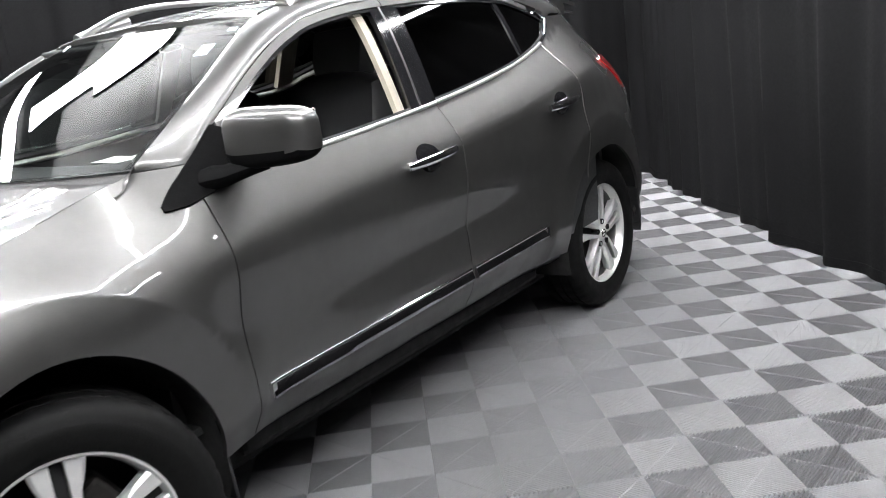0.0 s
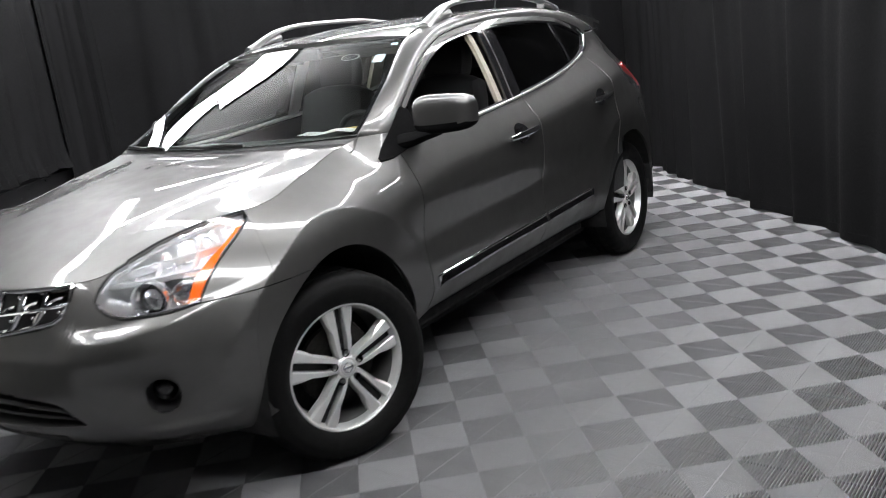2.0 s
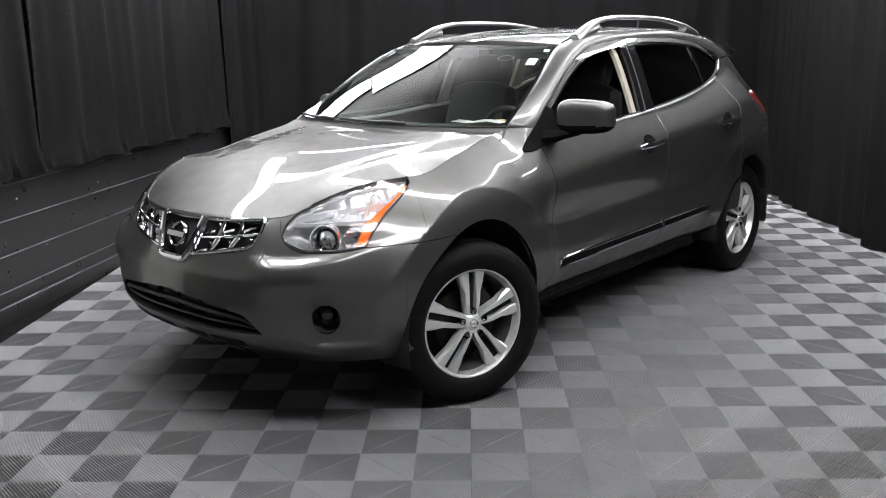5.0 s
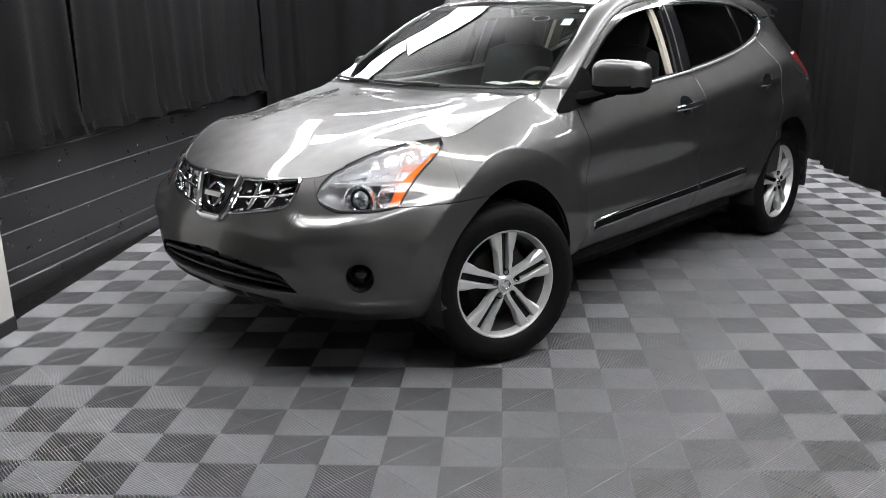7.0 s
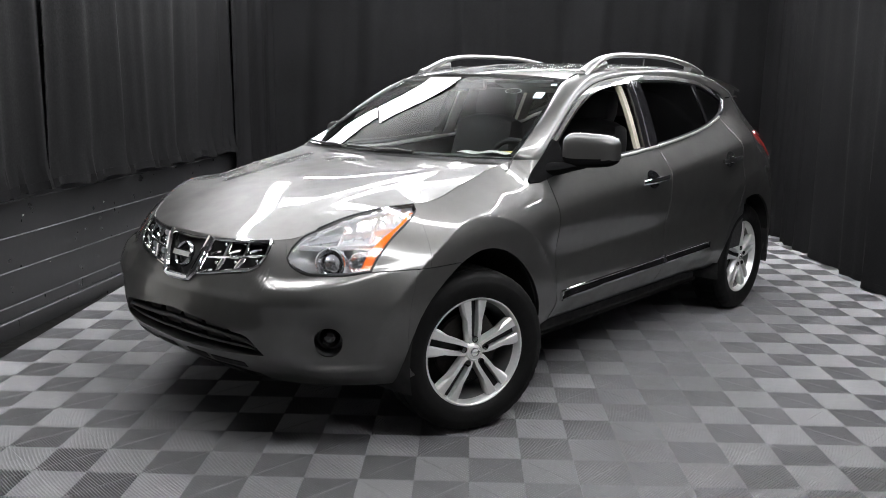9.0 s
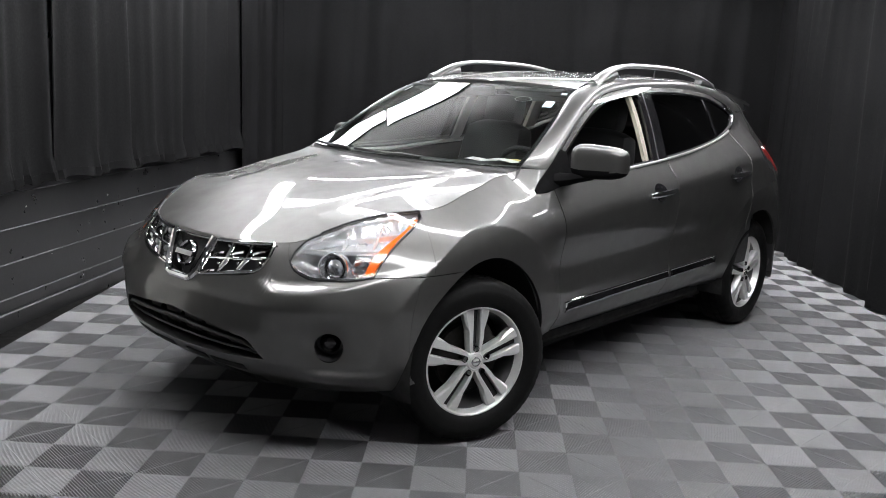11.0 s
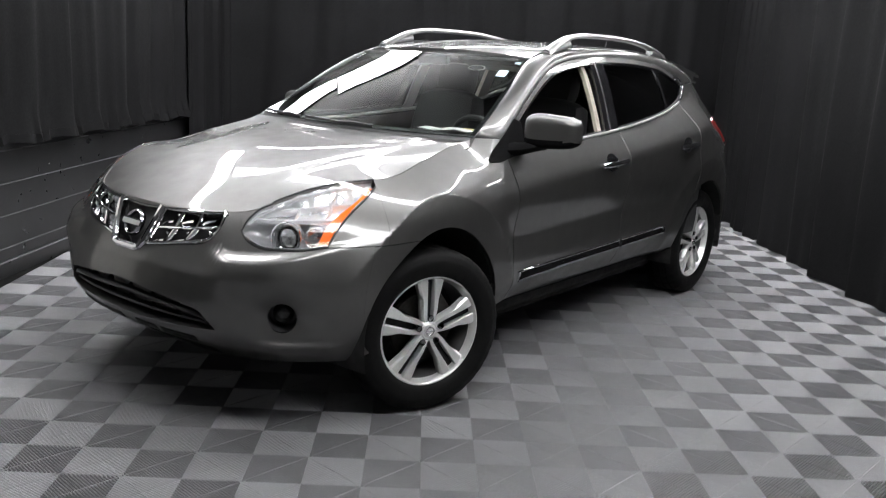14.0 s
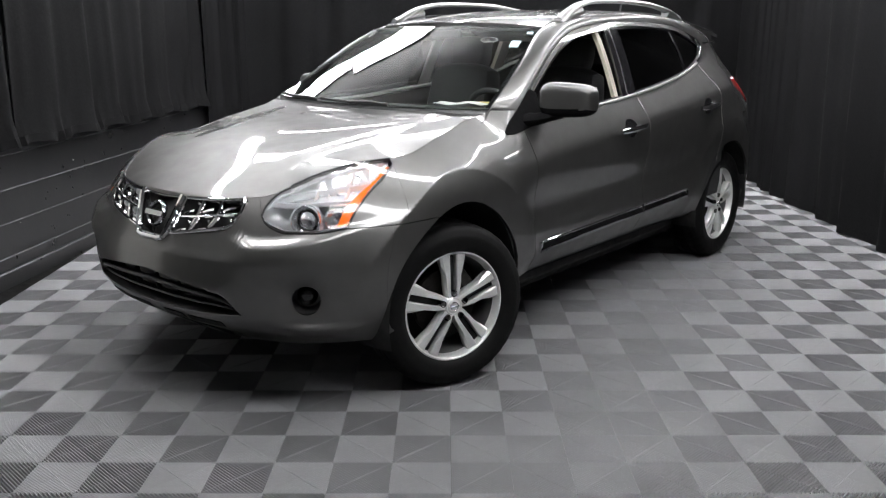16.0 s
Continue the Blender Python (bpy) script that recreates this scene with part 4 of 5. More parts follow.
# ---- wheels ----
def wheel(name, x, y, turn, side):
    """An alloy wheel with five pairs of spokes; its own x axis points outwards."""
    m = pose(x, y, 0.346, 0, 0, (0 if side > 0 else 180) + turn)
    s = Shape()
    s.lathe([(0.212, 0.060), (0.220, 0.078), (0.2225, 0.090), (0.227, 0.0955), (0.2325, 0.0945), (0.2345, 0.088), (0.233, 0.078), (0.222, 0.07), (0.214, 0.055)], 72)
    rim = part(name, s, SILVER, car, "silver alloy wheel with five twin spokes", m)
    s = Shape()
    s.lathe([(0.205, -0.09), (0.200, -0.02), (0.204, 0.03), (0.2125, 0.0605)], 60)
    part("barrel", s, BARREL, rim, "dull inner barrel")
    # tyre
    prof = [(0.222, 0.085), (0.236, 0.097), (0.244, 0.105), (0.262, 0.111), (0.285, 0.1135), (0.300, 0.113), (0.303, 0.1115), (0.318, 0.107), (0.331, 0.099), (0.339, 0.088), (0.3445, 0.072), (0.3455, 0.060), (0.338, 0.058),
            (0.338, 0.051), (0.346, 0.049), (0.347, 0.014), (0.339, 0.012), (0.339, 0.005), (0.347, 0.003), (0.347, -0.03), (0.339, -0.032), (0.339, -0.04), (0.346, -0.042), (0.344, -0.08), (0.33, -0.10), (0.28, -0.113), (0.222, -0.09)]
    edge = np.array([1.0 if (r > 0.328 and (a > 0.058)) else 0.0 for r, a in prof])
    mid = np.array([1.0 if (r > 0.345 and abs(a) < 0.055) else 0.0 for r, a in prof])
    s = Shape()
    s.lathe(prof, 170, wobble=lambda i: -0.0030 * edge * (i % 5 == 0) - 0.003 * mid * (i % 5 == 2))
    part("tyre", s, RUBBER, rim, "black tyre with blocked tread")
    # spokes
    for k in range(5):
        for h in (-1, 1):
            rr = np.array([0.036, 0.060, 0.095, 0.135, 0.175, 0.205, 0.2225])
            mid_off = np.array([0.0155, 0.0230, 0.0268, 0.0285, 0.0350, 0.0388, 0.0400]) * h
            w = np.array([0.023, 0.021, 0.0235, 0.0265, 0.0395, 0.0465, 0.049])
            face = np.array([0.086, 0.088, 0.090, 0.089, 0.087, 0.085, 0.084])
            secs = []
            for r, c, ww, f in zip(rr, mid_off, w, face):
                o = ww / 2
                # inner edge of the pair stands upright, the outer one falls away
                drop = 0.009 + 0.012 * min(1.0, max(0.0, (0.175 - r) / 0.02))
                sec = [(-o * h, f - 0.003), (-o * h * 0.82, f), (o * h * 0.55, f - 0.001), (o * h, f - drop), (o * h * 0.9, f - 0.040), (-o * h * 0.9, f - 0.040)]
                secs.append([(q[1], r, c + q[0]) for q in sec])
            p = np.asarray(secs)
            a = math.radians(90 + 72 * k - 90)
            ca, sa = math.cos(a), math.sin(a)
            # radius runs up, then turned by the spoke's angle
            q = np.stack([p[..., 0], p[..., 1] * sa * 0 + (p[..., 2] * ca - p[..., 1] * sa), p[..., 2] * sa + p[..., 1] * ca], -1)
            s = Shape()
            s.grid(np.concatenate([q, q[:, :1]], 1), smooth=False)
            s.add(q[0], [list(range(6))], False)
            part("spoke", s, SILVER, rim, fuse=True)
        s = Shape()
        s.box((0.010, 0.030, 0.160), Matrix.Rotation(math.radians(72 * k), 4, "X") @ pose(0.058, 0, 0.140), 0.002)
        part("slot_floor", s, LINER, rim, "dark floor between twin spokes")
        a = math.radians(72 * k)
        s = Shape()
        s.lathe([(0.0, 0.074), (0.007, 0.074), (0.0095, 0.070), (0.0095, 0.05)], 12, m=Matrix.Translation((0, -0.055 * math.sin(a), 0.055 * math.cos(a))))
        part("wheel_nut", s, CHROME, rim)
        s = Shape()
        s.lathe([(0.0105, 0.094), (0.0135, 0.0935), (0.0138, 0.060), (0.0, 0.060)], 16, m=Matrix.Translation((0, -0.055 * math.sin(a), 0.055 * math.cos(a))))
        part("nut_pocket", s, GLOSS_BLACK, rim, "dark nut pocket")
    s = Shape()
    s.lathe([(0.047, 0.040), (0.046, 0.080), (0.038, 0.088), (0.034, 0.0905), (0.031, 0.089), (0.028, 0.0915), (0.012, 0.094), (0, 0.0945)], 40)
    cap = part("centre_cap", s, SILVER, rim)
    s = Shape()
    s.lathe([(0.015, 0.0935), (0.0165, 0.0955), (0.019, 0.0955), (0.0205, 0.0925)], 30)
    s.box((0.003, 0.046, 0.007), pose(0.0945, 0, 0), 0.001)
    part("cap_emblem", s, CHROME, cap, "plain ring and bar emblem")
    # brake behind the spokes
    s = Shape()
    s.lathe([(0.05, 0.02), (0.145, 0.02), (0.148, 0.015), (0.148, 0.0), (0.05, 0.0)], 48)
    part("brake_disc", s, BRAKE, rim, "grey brake disc")
    s = Shape()
    s.lathe([(0.0, -0.05), (0.199, -0.05), (0.199, -0.045), (0.0, -0.04)], 48)
    part("brake_backing", s, LINER, rim)
    s = Shape()
    s.box((0.07, 0.16, 0.06), pose(0.01, 0.10 if side > 0 else -0.10, 0.06, -55 if side > 0 else 55), 0.012)
    part("brake_caliper", s, BRAKE, rim)
    s = Shape()
    s.lathe([(0.0, 0.060), (0.004, 0.060), (0.004, 0.02)], 8, m=Matrix.Translation((0.0, -0.19, 0.06)) @ pose(0, 0, 0))
    part("tyre_valve", s, BLACK, rim)


wheel("front_wheel", 0.732 + 0.060 * math.cos(radians(STEER)), -1.376 + 0.060 * math.sin(radians(STEER)), STEER, 1)
wheel("front_wheel", -0.732 - 0.060 * math.cos(radians(STEER)), -1.376 - 0.060 * math.sin(radians(STEER)), STEER, -1)
wheel("rear_wheel", 0.762, 1.345, 0, 1)
wheel("rear_wheel", -0.762, 1.345, 0, -1)


# ---- underside, arches, inner skins ----
def underside():
    s = Shape()
    s.box((1.40, 3.6, 0.17), pose(0, 0.1, 0.295), 0.02)
    s.box((1.56, 1.70, 0.10), pose(0, -0.02, 0.325), 0.02)
    part("underbody", s, LINER, car, "black underbody")
    for side in (1, -1):
        # the sill's black puts the shade below the doors into its colour
        s = Shape()
        y = np.linspace(-0.985, 0.905, 30)
        a = skin(g_at(y), np.full_like(y, 0.372))
        rows = [a + np.array(q) for q in ((-0.012, 0, 0.02), (-0.014, 0, 0.0), (-0.030, 0, -0.020), (-0.07, 0, -0.045), (-0.20, 0, -0.06))]
        p = np.stack(rows, 1)
        s.grid(mirror_x(p) if side < 0 else p)
        part("sill", s, BLACK, car, "sill under the doors, coloured black for the shade there")
        for (cy, cz), r in ((ARCH_F, 0.412), (ARCH_R, 0.402)):
            s = Shape()
            t = np.linspace(-0.25, np.pi + 0.25, 40)
            rows = []
            for x, k in ((0.885, 1.0), (0.87, 1.012), (0.80, 1.02), (0.50, 1.02), (0.50, 0.0)):
                rows.append(np.stack([np.full_like(t, x), cy + r * k * np.cos(t), cz + 0.004 + (r + 0.004) * k * np.sin(t)], -1))
            p = np.stack(rows, 1)
            s.grid(mirror_x(p) if side < 0 else p)
            part("wheel_arch_liner", s, LINER, car, "black wheel arch liner")
        # door linings and floor sides
        s = Shape()
        y = np.linspace(-0.93, 1.28, 40)
        patch(s, g_at(y), 0.42, belt(y) - 0.012, 10, off=-0.035, thick=0.03, side=side)
        part("door_lining", s, DASH, car, "dark door lining")
        s = Shape()
        y = np.linspace(-0.008, 0.030, 6) if side > 0 else np.linspace(0.15, 0.23, 6)
        patch(s, g_at(y), belt(y) - 0.05, dlo_top(y) - 0.006, 16, off=-0.022, thick=0.02, side=side, lean=0.09)
        # the far trim is paler: its brighter light is put into the colour
        part("pillar_trim", s, BEIGE if side > 0 else CAP, car, "beige pillar trim" if side > 0 else "pillar trim in a paler tone for the light on it")
        s = Shape()
        y = np.linspace(0.86, 0.96, 6)
        patch(s, g_at(y), belt(y), dlo_top(y) - 0.006, 10, off=-0.035, thick=0.03, side=side)
        part("pillar_trim", s, BEIGE, car, "beige pillar trim")
        part("door_cap", skin_bar(np.linspace(-0.72, 1.20, 40), belt(np.linspace(-0.72, 1.20, 40)) - 0.006, -0.052, 0.022, 0.011, side), CAP, car, "pale door cap along the window")
        # mud flap
        s = Shape()
        s.box((0.13, 0.012, 0.21), pose(side * 0.815, 1.725, 0.385, 6), 0.004)
        part("mud_flap", s, BLACK, car, "black mud flap")
        s = Shape()
        s.box((0.10, 0.012, 0.13), pose(side * 0.82, -0.985, 0.30, 4), 0.004)
        part("mud_flap", s, BLACK, car, "black mud flap")
    s = Shape()
    s.box((1.60, 2.6, 0.02), pose(0, 0.15, 0.43))
    s.box((1.50, 0.03, 0.62), pose(0, -1.02, 0.73))
    s.box((1.55, 0.03, 0.70), pose(0, 1.55, 0.78))
    part("cabin_floor", s, DASH, car)
    s = Shape()
    s.box((1.20, 0.95, 0.04), pose(0, -1.47, 0.70))
    s.box((0.98, 0.03, 0.42), pose(0, -1.98, 0.55))
    part("engine_bay", s, LINER, car)


underside()


# ---- nose fittings ----
def skin_frame(g, z, off=0.0, side=1):
    """A pose on the skin: its x axis points out of it."""
    p = skin_out(np.array(g), np.array(z), np.array(off))
    q = skin_out(np.array(g), np.array(z), np.array(off + 0.01))
    n = Vector(q - p).normalized()
    p = Vector(p)
    if side < 0:
        n.x, p.x = -n.x, -p.x
    up = Vector((0, 0, 1))
    t = up.cross(n).normalized()
    u = n.cross(t)
    return Matrix(((n.x, t.x, u.x, p.x), (n.y, t.y, u.y, p.y), (n.z, t.z, u.z, p.z), (0, 0, 0, 1)))


def strand(pts, off, a, b, side=1, n=40, closed=False):
    """A bar laid along the skin through (g, z) points."""
    pts = np.asarray(pts, float)
    d = np.concatenate([[0], np.cumsum(np.hypot(*np.diff(pts, axis=0).T))])
    t = np.linspace(0, d[-1], n)
    g, z = np.interp(t, d, pts[:, 0]), np.interp(t, d, pts[:, 1])
    p = skin_out(np.abs(g), z, off)
    p[:, 0] *= np.where(g < 0, -1, 1)
    if side < 0:
        p = mirror_x(p)
    s = Shape()
    s.sweep(p, oval(a, b, 8))
    return s


lamp_hi = lambda g: np.where(g < 0.70, lamp_top(g), brow(g) - 0.001)
lamp_lo = lambda g: np.where(g < 0.884, lamp_low(g), lamp_back(g))
back_g = curve((0.748, 0.884), (0.801, 0.912), (0.857, 0.966), (0.908, 1.052), (0.949, 1.13))


def headlight(side):
    g = np.concatenate([np.linspace(0.583, 0.70, 16), np.linspace(0.71, 0.884, 16), np.linspace(0.89, 1.128, 22)])
    lo, hi = lamp_lo(g), np.maximum(lamp_hi(g), lamp_lo(g) + 0.001)
    v = np.linspace(0, 1, 14)
    z = lo[:, None] + (hi - lo)[:, None] * v
    gg = np.broadcast_to(g[:, None], z.shape)
    deep = -0.016 - 0.085 * (np.sin(np.pi * v)[None] ** 0.5) * np.clip((hi - lo)[:, None] / 0.14, 0.15, 1)
    p = skin_out(gg, z, deep)
    s = Shape()
    s.grid(mirror_x(p) if side < 0 else p)
    rim = [skin_out(gg, z, -0.016)[:, 0], skin_out(gg, z, 0.0)[:, 0]], [skin_out(gg, z, -0.016)[:, -1], skin_out(gg, z, 0.0)[:, -1]]
    for r in rim:
        q = np.stack(r, 1)
        s.grid(mirror_x(q) if side < 0 else q)
    lamp = part("headlight", s, LAMP_SHELL, car, "clear headlight with chrome inside and amber side strip")
    s = Shape()
    q = skin_out(gg, z, 0.004)
    s.grid(mirror_x(q) if side < 0 else q)
    part("lens", s, LAMP_GLASS, lamp, "clear lens").visible_shadow = False
    # projector and reflector bowls
    for gc, zc, r, nm in ((0.733, 0.797, 0.056, "projector"), (0.846, 0.801, 0.037, "reflector_bowl")):
        m = skin_frame(gc, zc, -0.058, side)
        # the bowls look ahead rather than square off the skin
        m = Matrix.Translation(m.translation) @ Matrix.Rotation(math.radians(-90 + (24 if side > 0 else -24)), 4, "Z")
        s = Shape()
        s.lathe([(r * 1.16, -0.01), (r * 1.16, 0.018), (r * 1.08, 0.026), (r * 1.0, 0.022), (r * 0.92, 0.006), (r * 0.70, -0.012), (r * 0.35, -0.022), (0.0, -0.024)], 36, m=m)
        bowl = part(nm, s, FACETS, lamp, "round chrome lamp bowl")
        s = Shape()
        s.lathe([(r * 0.62, -0.012), (r * 0.60, 0.004), (r * 0.45, 0.018), (r * 0.22, 0.026), (0, 0.028)] if nm == "projector" else [(r * 0.22, -0.02), (r * 0.22, 0.012), (r * 0.12, 0.02), (0, 0.021)], 30, m=m)
        part("bulb_lens", s, LAMP_GLASS if nm == "projector" else CHROME, bowl, "domed glass").visible_shadow = False
        if nm == "projector":
            s = Shape()
            s.lathe([(r * 0.98, 0.004), (r * 0.80, 0.010), (r * 0.64, 0.002), (r * 0.62, -0.014)], 36, m=m)
            part("bowl_ring", s, DARK_CHROME, bowl)
    # the bright upper chamber
    gu = g[(g > 0.63) & (g < 1.06)]
    zm = np.interp(gu, [0.60, 0.70, 0.95, 1.07], [0.836, 0.838, 0.852, 0.915])
    zu = np.maximum(zm, lamp_lo(gu) + 0.002)[:, None] + (np.maximum(lamp_hi(gu), zm + 0.003) - 0.002 - zm)[:, None] * v
    step = 0.006 * (np.sin(gu * 95)[:, None] > 0.2)
    q = skin_out(np.broadcast_to(gu[:, None], zu.shape), zu, -0.012 - 0.030 * np.sin(np.pi * v)[None] - step)
    s = Shape()
    s.grid(mirror_x(q) if side < 0 else q)
    part("upper_chamber", s, REFLECTOR, lamp, "bright upper signal chamber")
    # bars that split the lamp, upper signal chambers
    bars = (([(0.628, 0.834), (0.70, 0.836), (0.80, 0.842), (0.945, 0.846)], -0.022, 0.007, 0.010), ([(0.66, 0.860), (0.76, 0.880), (0.88, 0.892), (1.00, 0.902)], -0.030, 0.006, 0.014),
            ([(0.76, 0.842), (0.79, 0.905)], -0.03, 0.005, 0.012), ([(0.87, 0.842), (0.92, 0.930)], -0.03, 0.005, 0.012))
    for pts, off, a, b in bars:
        part("chamber_bar", strand(pts, off, a, b, side, 20), REFLECTOR, lamp)
    for gc, zc in ((0.835, 0.868), (0.93, 0.925), (0.715, 0.862)):
        s = Shape()
        s.lathe([(0.024, 0.0), (0.020, -0.012), (0.010, -0.02), (0.0, -0.022)], 20, m=skin_frame(gc, zc, -0.028, side))
        part("signal_bowl", s, FACETS, lamp)
    zz = np.linspace(0.756, 0.942, 22)
    gb = back_g(zz)
    w = np.interp(zz, [0.756, 0.83, 0.942], [0.032, 0.040, 0.022])
    cols = np.linspace(0, 1, 5)
    G = gb[:, None] - 0.010 - w[:, None] * cols[None]
    for off, nm in ((-0.004, "amber_strip"),):
        q = skin_out(G, np.broadcast_to(zz[:, None], G.shape), off)
        q2 = skin_out(G, np.broadcast_to(zz[:, None], G.shape), off - 0.015)
        s = Shape()
        s.sheet(mirror_x(q) if side < 0 else q, mirror_x(q2) if side < 0 else q2)
        part(nm, s, AMBER, lamp, "amber side reflector")
    ring = [(a, b) for a, b in zip(g, lo)] + [(a, b) for a, b in zip(g[::-1], hi[::-1])]
    inner = [(a, b + 0.007) for a, b in zip(g[2:-3], lo[2:-3])]
    part("bright_edge", strand(inner, -0.006, 0.005, 0.004, side, 80), CHROME, lamp)
    inner = [(a, b - 0.013) for a, b in zip(g[3:-8], hi[3:-8])]
    part("bright_edge", strand(inner, -0.010, 0.005, 0.006, side, 80), REFLECTOR, lamp)
    part("seal", strand(ring + [ring[0]], -0.001, 0.0032, 0.0045, side, 150), BLACK, lamp)


headlight(1)
headlight(-1)


def grille():
    s = Shape()
    for side in (1, -1):
        g = np.linspace(0, 0.526, 30)
        z = grille_low(g)[:, None] + (brow(g) - 0.004 - grille_low(g))[:, None] * np.linspace(0, 1, 8)[None]
        gg = np.broadcast_to(g[:, None], z.shape)
        for off in (-0.055,):
            p = skin_out(gg, z, off)
            s.grid(mirror_x(p) if side < 0 else p)
        for e in (0, -1):
            q = np.stack([skin_out(gg, z, -0.055)[:, e], skin_out(gg, z, -0.012)[:, e]], 1)
            s.grid(mirror_x(q) if side < 0 else q)
    root = part("grille", s, BLACK, car, "black grille with chrome crate bars and centre emblem")
    # a black bar stands in for the shadow under the bonnet's edge
    part("top_rail", strand([(-0.53, float(brow(0.53)) - 0.012), (0, float(brow(0)) - 0.012), (0.53, float(brow(0.53)) - 0.012)], -0.008, 0.010, 0.006, n=60), GLOSS_BLACK, root)
    # centre shield: a broad chrome U round the emblem
    part("centre_frame", strand([(-0.166, 0.832), (-0.138, 0.775), (-0.100, 0.692), (-0.084, 0.672), (-0.06, 0.666), (0.06, 0.666), (0.084, 0.672), (0.100, 0.692), (0.138, 0.775), (0.166, 0.832)], 0.004, 0.015, 0.014, n=90), CHROME, root, "bright chrome U-shaped frame")
    # fine slanting ribs behind the emblem
    for k in range(11):
        for sd in (1, -1):
            g0 = 0.02 + 0.013 * k
            part("mesh_rib", strand([(g0 * sd, 0.675 + 0.0108 * k), (min(g0 + 0.02, 0.155) * sd, 0.735 + 0.0088 * k)], -0.022, 0.0022, 0.003, n=6), BLACK, root)
    s = Shape()
    q = skin_frame(0.0005, 0.752, -0.004)
    s.lathe([(0.040, 0.000), (0.041, 0.013), (0.047, 0.020), (0.053, 0.013), (0.055, 0.000)], 48, m=q)
    s.box((0.016, 0.126, 0.028), q @ pose(0.016, 0, 0), 0.006)
    part("emblem", s, DARK_CHROME, root, "plain chrome ring crossed by a bar")
    for side in (1, -1):
        out = [(0.186, 0.826), (0.36, 0.833), (0.517, 0.842), (0.492, 0.795), (0.463, 0.760), (0.425, 0.741), (0.27, 0.716), (0.118, 0.692), (0.150, 0.757), (0.186, 0.826)]
        part("wing_frame", strand(out, 0.000, 0.0065, 0.0065, side, 90), CHROME, root, "chrome crate frame")
        part("wing_bar", strand([(0.150, 0.757), (0.30, 0.772), (0.49, 0.793)], -0.004, 0.011, 0.0060, side, 30), CHROME, root)
        for ta, tb in ((1 / 3, 1 / 3), (2 / 3, 2 / 3)):
            top = (0.186 + (0.517 - 0.186) * ta, 0.826 + 0.016 * ta)
            mid = (0.150 + (0.490 - 0.150) * ta, 0.757 + 0.036 * ta)
            low = (0.118 + (0.435 - 0.118) * ta, 0.692 + 0.050 * ta)
            part("wing_bar", strand([top, mid, low], -0.008, 0.0075, 0.010, side, 24), CHROME, root)
        # blades that catch the light in each opening
        for i in range(3):
            for j in range(2):
                t0 = (i + 0.16) / 3
                a = (0.150 + 0.340 * t0 - (0.022 if j else -0.012), (0.700 if j else 0.770) + 0.040 * t0 + 0.004)
                b = (a[0] + 0.062, a[1] + 0.014)
                part("blade", strand([a, ((a[0] + b[0]) / 2, (a[1] + b[1]) / 2 + 0.002), b], -0.018, 0.020, 0.009, side, 8), CHROME, root)
                # a small bright bead stands in for the glint on the bars
                s = Shape()
                r = 0.0100 if side > 0 else 0.0170
                s.lathe([(0.95 * r, -0.01), (r, 0.004), (0.55 * r, 0.012), (0, 0.015)], 14, m=skin_frame(a[0] + 0.066 + (0.012 if j == 0 else 0.0), a[1] + 0.040, -0.020, side))
                part("stud", s, CHROME if side > 0 else REFLECTOR, root)


grille()


def lower_intake():
    s = Shape()
    for side in (1, -1):
        g = np.linspace(0, 0.512, 34)
        lo, hi = intake_low(g), np.maximum(intake_top(g), intake_low(g) + 0.001)
        z = lo[:, None] + (hi - lo)[:, None] * np.linspace(0, 1, 8)[None]
        gg = np.broadcast_to(g[:, None], z.shape)
        p = skin_out(gg, z, -0.075)
        s.grid(mirror_x(p) if side < 0 else p)
        for e in (0, -1):
            q = np.stack([skin_out(gg, z, -0.075)[:, e], skin_out(gg, z, -0.008)[:, e]], 1)
            s.grid(mirror_x(q) if side < 0 else q)
    root = part("lower_intake", s, BLACK, car, "black lower air intake with level slats")
    for zo, w in ((0.30, 0.009), (0.66, 0.016)):
        gg = np.linspace(0, 0.47, 24)
        zz = intake_low(gg) + (intake_top(gg) - intake_low(gg)) * zo
        pts = [(-a, b) for a, b in zip(gg[::-1], zz[::-1])] + [(a, b) for a, b in zip(gg[1:], zz[1:])]
        part("slat", strand(pts, -0.022, w, w * 0.7, n=80), BLACK, root)
    for gx in (-0.30, -0.15, 0.0, 0.15, 0.30):
        part("upright", strand([(gx, 0.42), (gx + 0.001, 0.53)], -0.045, 0.004, 0.012, n=6), BLACK, root)
    for side in (1, -1):
        # flat black patches on the lip stand in for its slots' shaded depth
        for a, b in ((0.215, 0.40), (0.05, 0.185)):
            s = Shape()
            g = np.linspace(a, b, 12)
            patch(s, g, 0.358, 0.383, 4, off=0.002, thick=0.004, side=side)
            part("lip_slot", s, LINER, root, "flat black patch for the shaded slot in the bumper lip")
        s = Shape()
        m = skin_frame(FOG_G, FOG_Z, 0.0, side)
        s.lathe([(FOG_R * 1.02, 0.001), (FOG_R * 0.985, -0.012), (FOG_R * 0.93, -0.040), (FOG_R * 0.90, -0.055), (0.0, -0.058)], 36, m=m)
        fog = part("fog_lamp", s, BLACK, car, "dark round fog lamp in a scooped recess")
        s = Shape()
        s.lathe([(0.039, -0.054), (0.038, -0.040), (0.030, -0.030), (0.014, -0.025), (0, -0.024)], 28, m=m)
        part("fog_lens", s, GLOSS_BLACK, fog, "dark domed lens")
    return root


lower_intake()


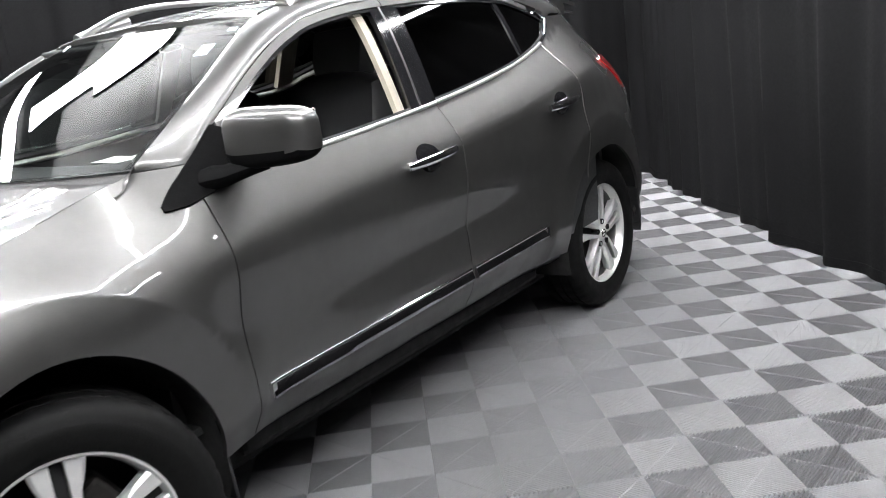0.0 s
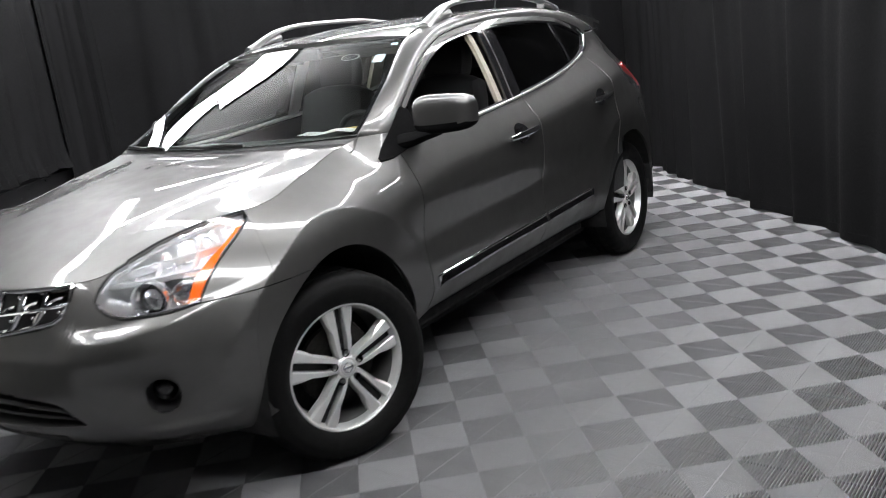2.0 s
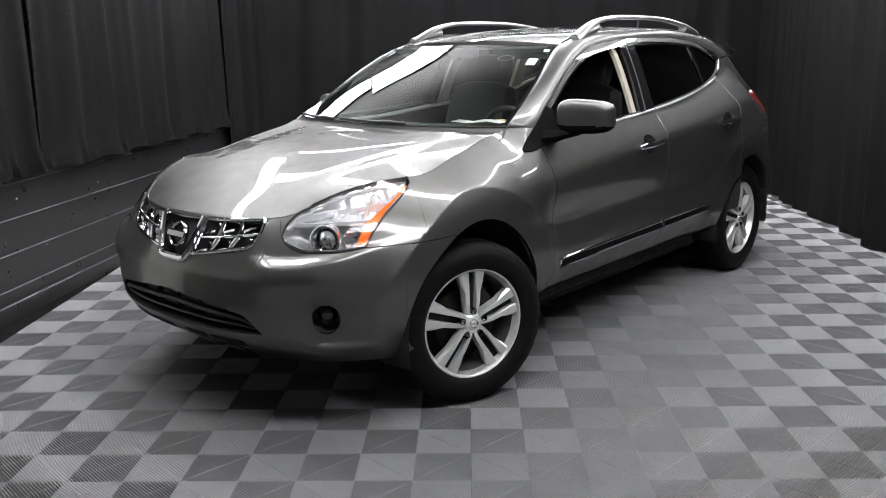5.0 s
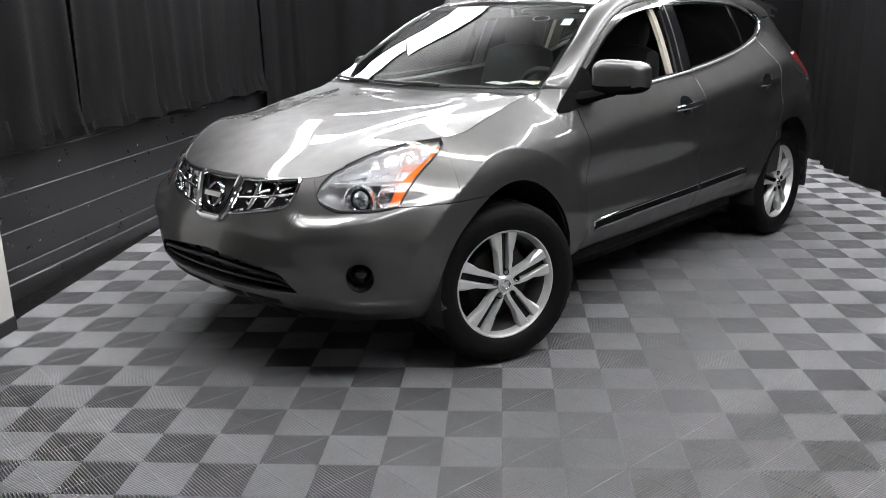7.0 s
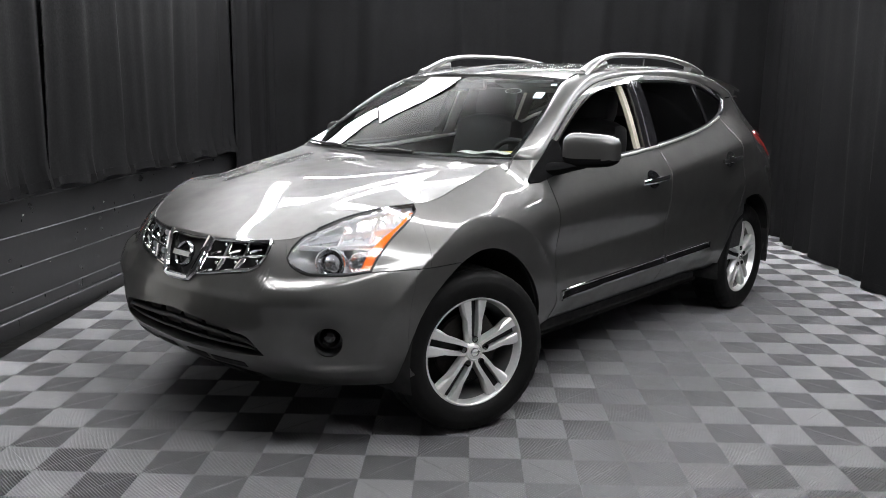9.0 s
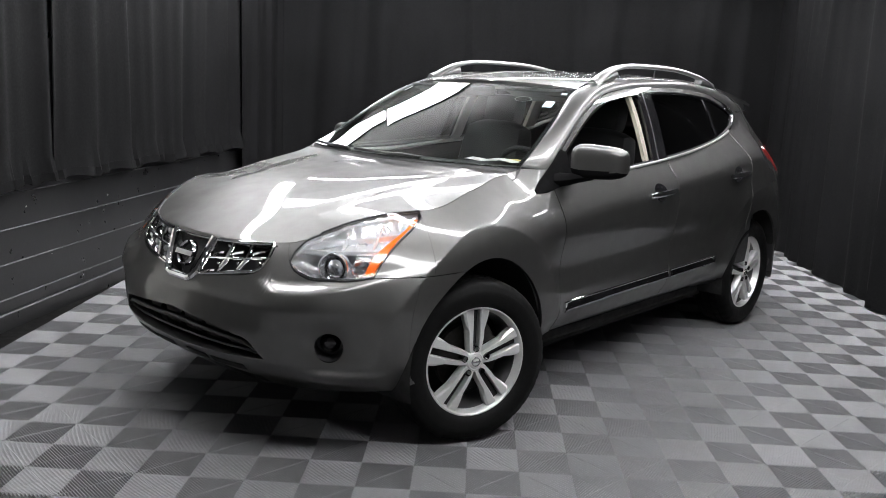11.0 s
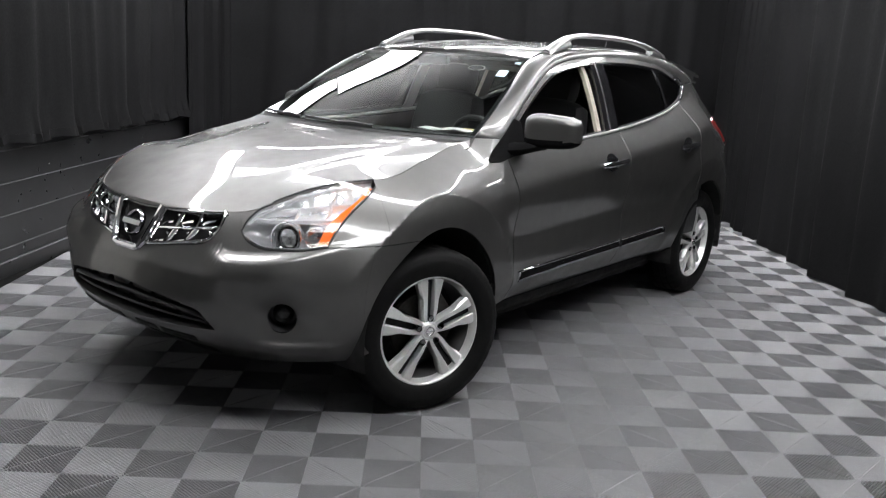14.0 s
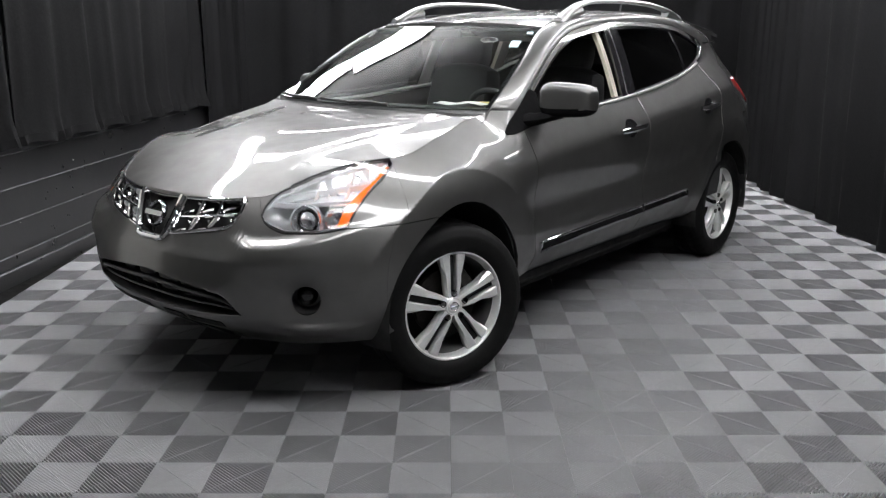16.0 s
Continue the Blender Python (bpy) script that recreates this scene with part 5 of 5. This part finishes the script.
# ---- cabin ----
def cushion(size, m, power=3.2, cuts=6):
    """A padded block with rounded sides."""
    bm = bmesh.new()
    bmesh.ops.create_cube(bm, size=1)
    bmesh.ops.subdivide_edges(bm, edges=bm.edges[:], cuts=cuts, use_grid_fill=True)
    for v in bm.verts:
        q = v.co * 2
        n = sum(abs(c) ** power for c in q) ** (1 / power)
        k = max(abs(q.x), abs(q.y), abs(q.z)) / n if n else 1
        v.co = Vector((q.x * size[0], q.y * size[1], q.z * size[2])) * (0.5 * (0.35 + 0.65 * k) if n else 0.5)
    bm.transform(m)
    s = Shape()
    s.take(bm)
    return s


def seat(x, y):
    root = part("seat", cushion((0.52, 0.52, 0.20), pose(x, y, 0.62, 5)), LEATHER, car, "black leather seat")
    part("seat_back", cushion((0.50, 0.16, 0.66), pose(x, y + 0.30, 0.93, -16)), LEATHER, root)
    part("headrest", cushion((0.27, 0.11, 0.19), pose(x, y + 0.42, 1.315, -12)), LEATHER, root)
    for dx in (-0.06, 0.06):
        s = Shape()
        s.lathe([(0.006, 0.0), (0.006, 0.12)], 8, "Z", pose(x + dx, y + 0.395, 1.17, -12))
        part("headrest_post", s, CHROME, root)


seat(0.36, -0.15)
seat(-0.36, -0.15)
bench = part("rear_bench", cushion((1.25, 0.52, 0.20), pose(0, 0.78, 0.64, 5)), LEATHER, car, "black leather rear bench")
part("seat_back", cushion((1.22, 0.16, 0.62), pose(0, 1.08, 0.93, -18)), LEATHER, bench)
for x in (-0.38, 0.38):
    part("headrest", cushion((0.26, 0.10, 0.16), pose(x, 1.18, 1.27, -12)), LEATHER, bench)


def dashboard():
    s = Shape()
    b = np.linspace(-1, 1, 31)
    rows = []
    for y, z in ((-1.03, 1.066), (-0.85, 1.078), (-0.68, 1.075), (-0.60, 1.045), (-0.57, 0.97), (-0.62, 0.80), (-0.68, 0.55)):
        rows.append(np.stack([0.70 * b, y - 0.06 * (1 - b * b) * (y < -0.8), z + 0.020 * np.exp(-((b - 0.52) / 0.28) ** 2) * (-0.8 < y < -0.5)], -1))
    s.grid(np.asarray(rows))
    root = part("dashboard", s, DASH, car, "dark grey dashboard")
    s = Shape()
    t = np.linspace(0, 2 * np.pi, 49)
    m = np.array(pose(0.36, -0.42, 0.99, -62))
    # a torus, built from its own rings
    rows = []
    for a in t:
        c = np.array([math.cos(a), math.sin(a), 0])
        rows.append([(0.185 + 0.015 * math.cos(q)) * c + np.array([0, 0, 0.015 * math.sin(q)]) for q in np.linspace(0, 2 * np.pi, 11)])
    s.grid(np.asarray(rows) @ m[:3, :3].T + m[:3, 3])
    wheel_ob = part("steering_wheel", s, LEATHER, car, "black steering wheel")
    s = Shape()
    s.box((0.16, 0.12, 0.05), pose(0.36, -0.42, 0.99, -62) @ pose(0, -0.01, -0.01), 0.02)
    for x in (-0.11, 0.11):
        s.box((0.10, 0.035, 0.02), pose(0.36, -0.42, 0.99, -62) @ pose(x, 0, -0.005), 0.006)
    part("hub", s, DASH, wheel_ob)
    s = Shape()
    s.lathe([(0.03, -0.05), (0.035, -0.25)], 16, "Z", pose(0.36, -0.42, 0.99, -62) @ pose(0, 0, 0))
    part("column", s, DASH, wheel_ob)
    m = pose(0.0, -0.42, 1.432, 15, 0, 0)
    s = Shape()
    s.box((0.21, 0.025, 0.055), m, 0.012)
    part("rear_view_mirror", s, DASH, car, "black rear-view mirror")
    for x in (-0.34, 0.34):
        s = Shape()
        s.box((0.38, 0.17, 0.02), pose(x, -0.33, 1.425, -18), 0.008)
        part("sun_visor", s, DASH, car, "dark sun visor")
    # centre console
    s = Shape()
    s.box((0.24, 0.9, 0.22), pose(0, -0.25, 0.62), 0.03)
    part("centre_console", s, DASH, car)


dashboard()

# papers lying on the dashboard
ROOM_FROM_CAR = car.matrix_basis
for k, (x, y, w, d, turn, mat, label) in enumerate(((0.26, -0.68, 0.17, 0.12, 20, PAPER, "folded white paper lying on the dashboard"), (0.37, -0.64, 0.18, 0.09, -25, AMBER_PAPER, "yellowish paper slip lying on the dashboard"), (0.43, -0.74, 0.14, 0.09, 10, PAPER, "small white card lying on the dashboard"))):
    s = Shape()
    a, b = np.meshgrid(np.linspace(-0.5, 0.5, 9), np.linspace(-0.5, 0.5, 7), indexing="ij")
    z = 0.010 * np.abs(np.sin(2.2 * a + k)) + 0.004 * b * b
    top = np.stack([a * w, b * d, z], -1)
    s.sheet(top, top - np.array([0, 0, 0.0012]))
    ob = part("paper", s, mat)
    ob.matrix_basis = ROOM_FROM_CAR @ pose(x, y, 1.090 + 0.006 * k, 0, 0, turn)
    tagged(ob, label, "paper")
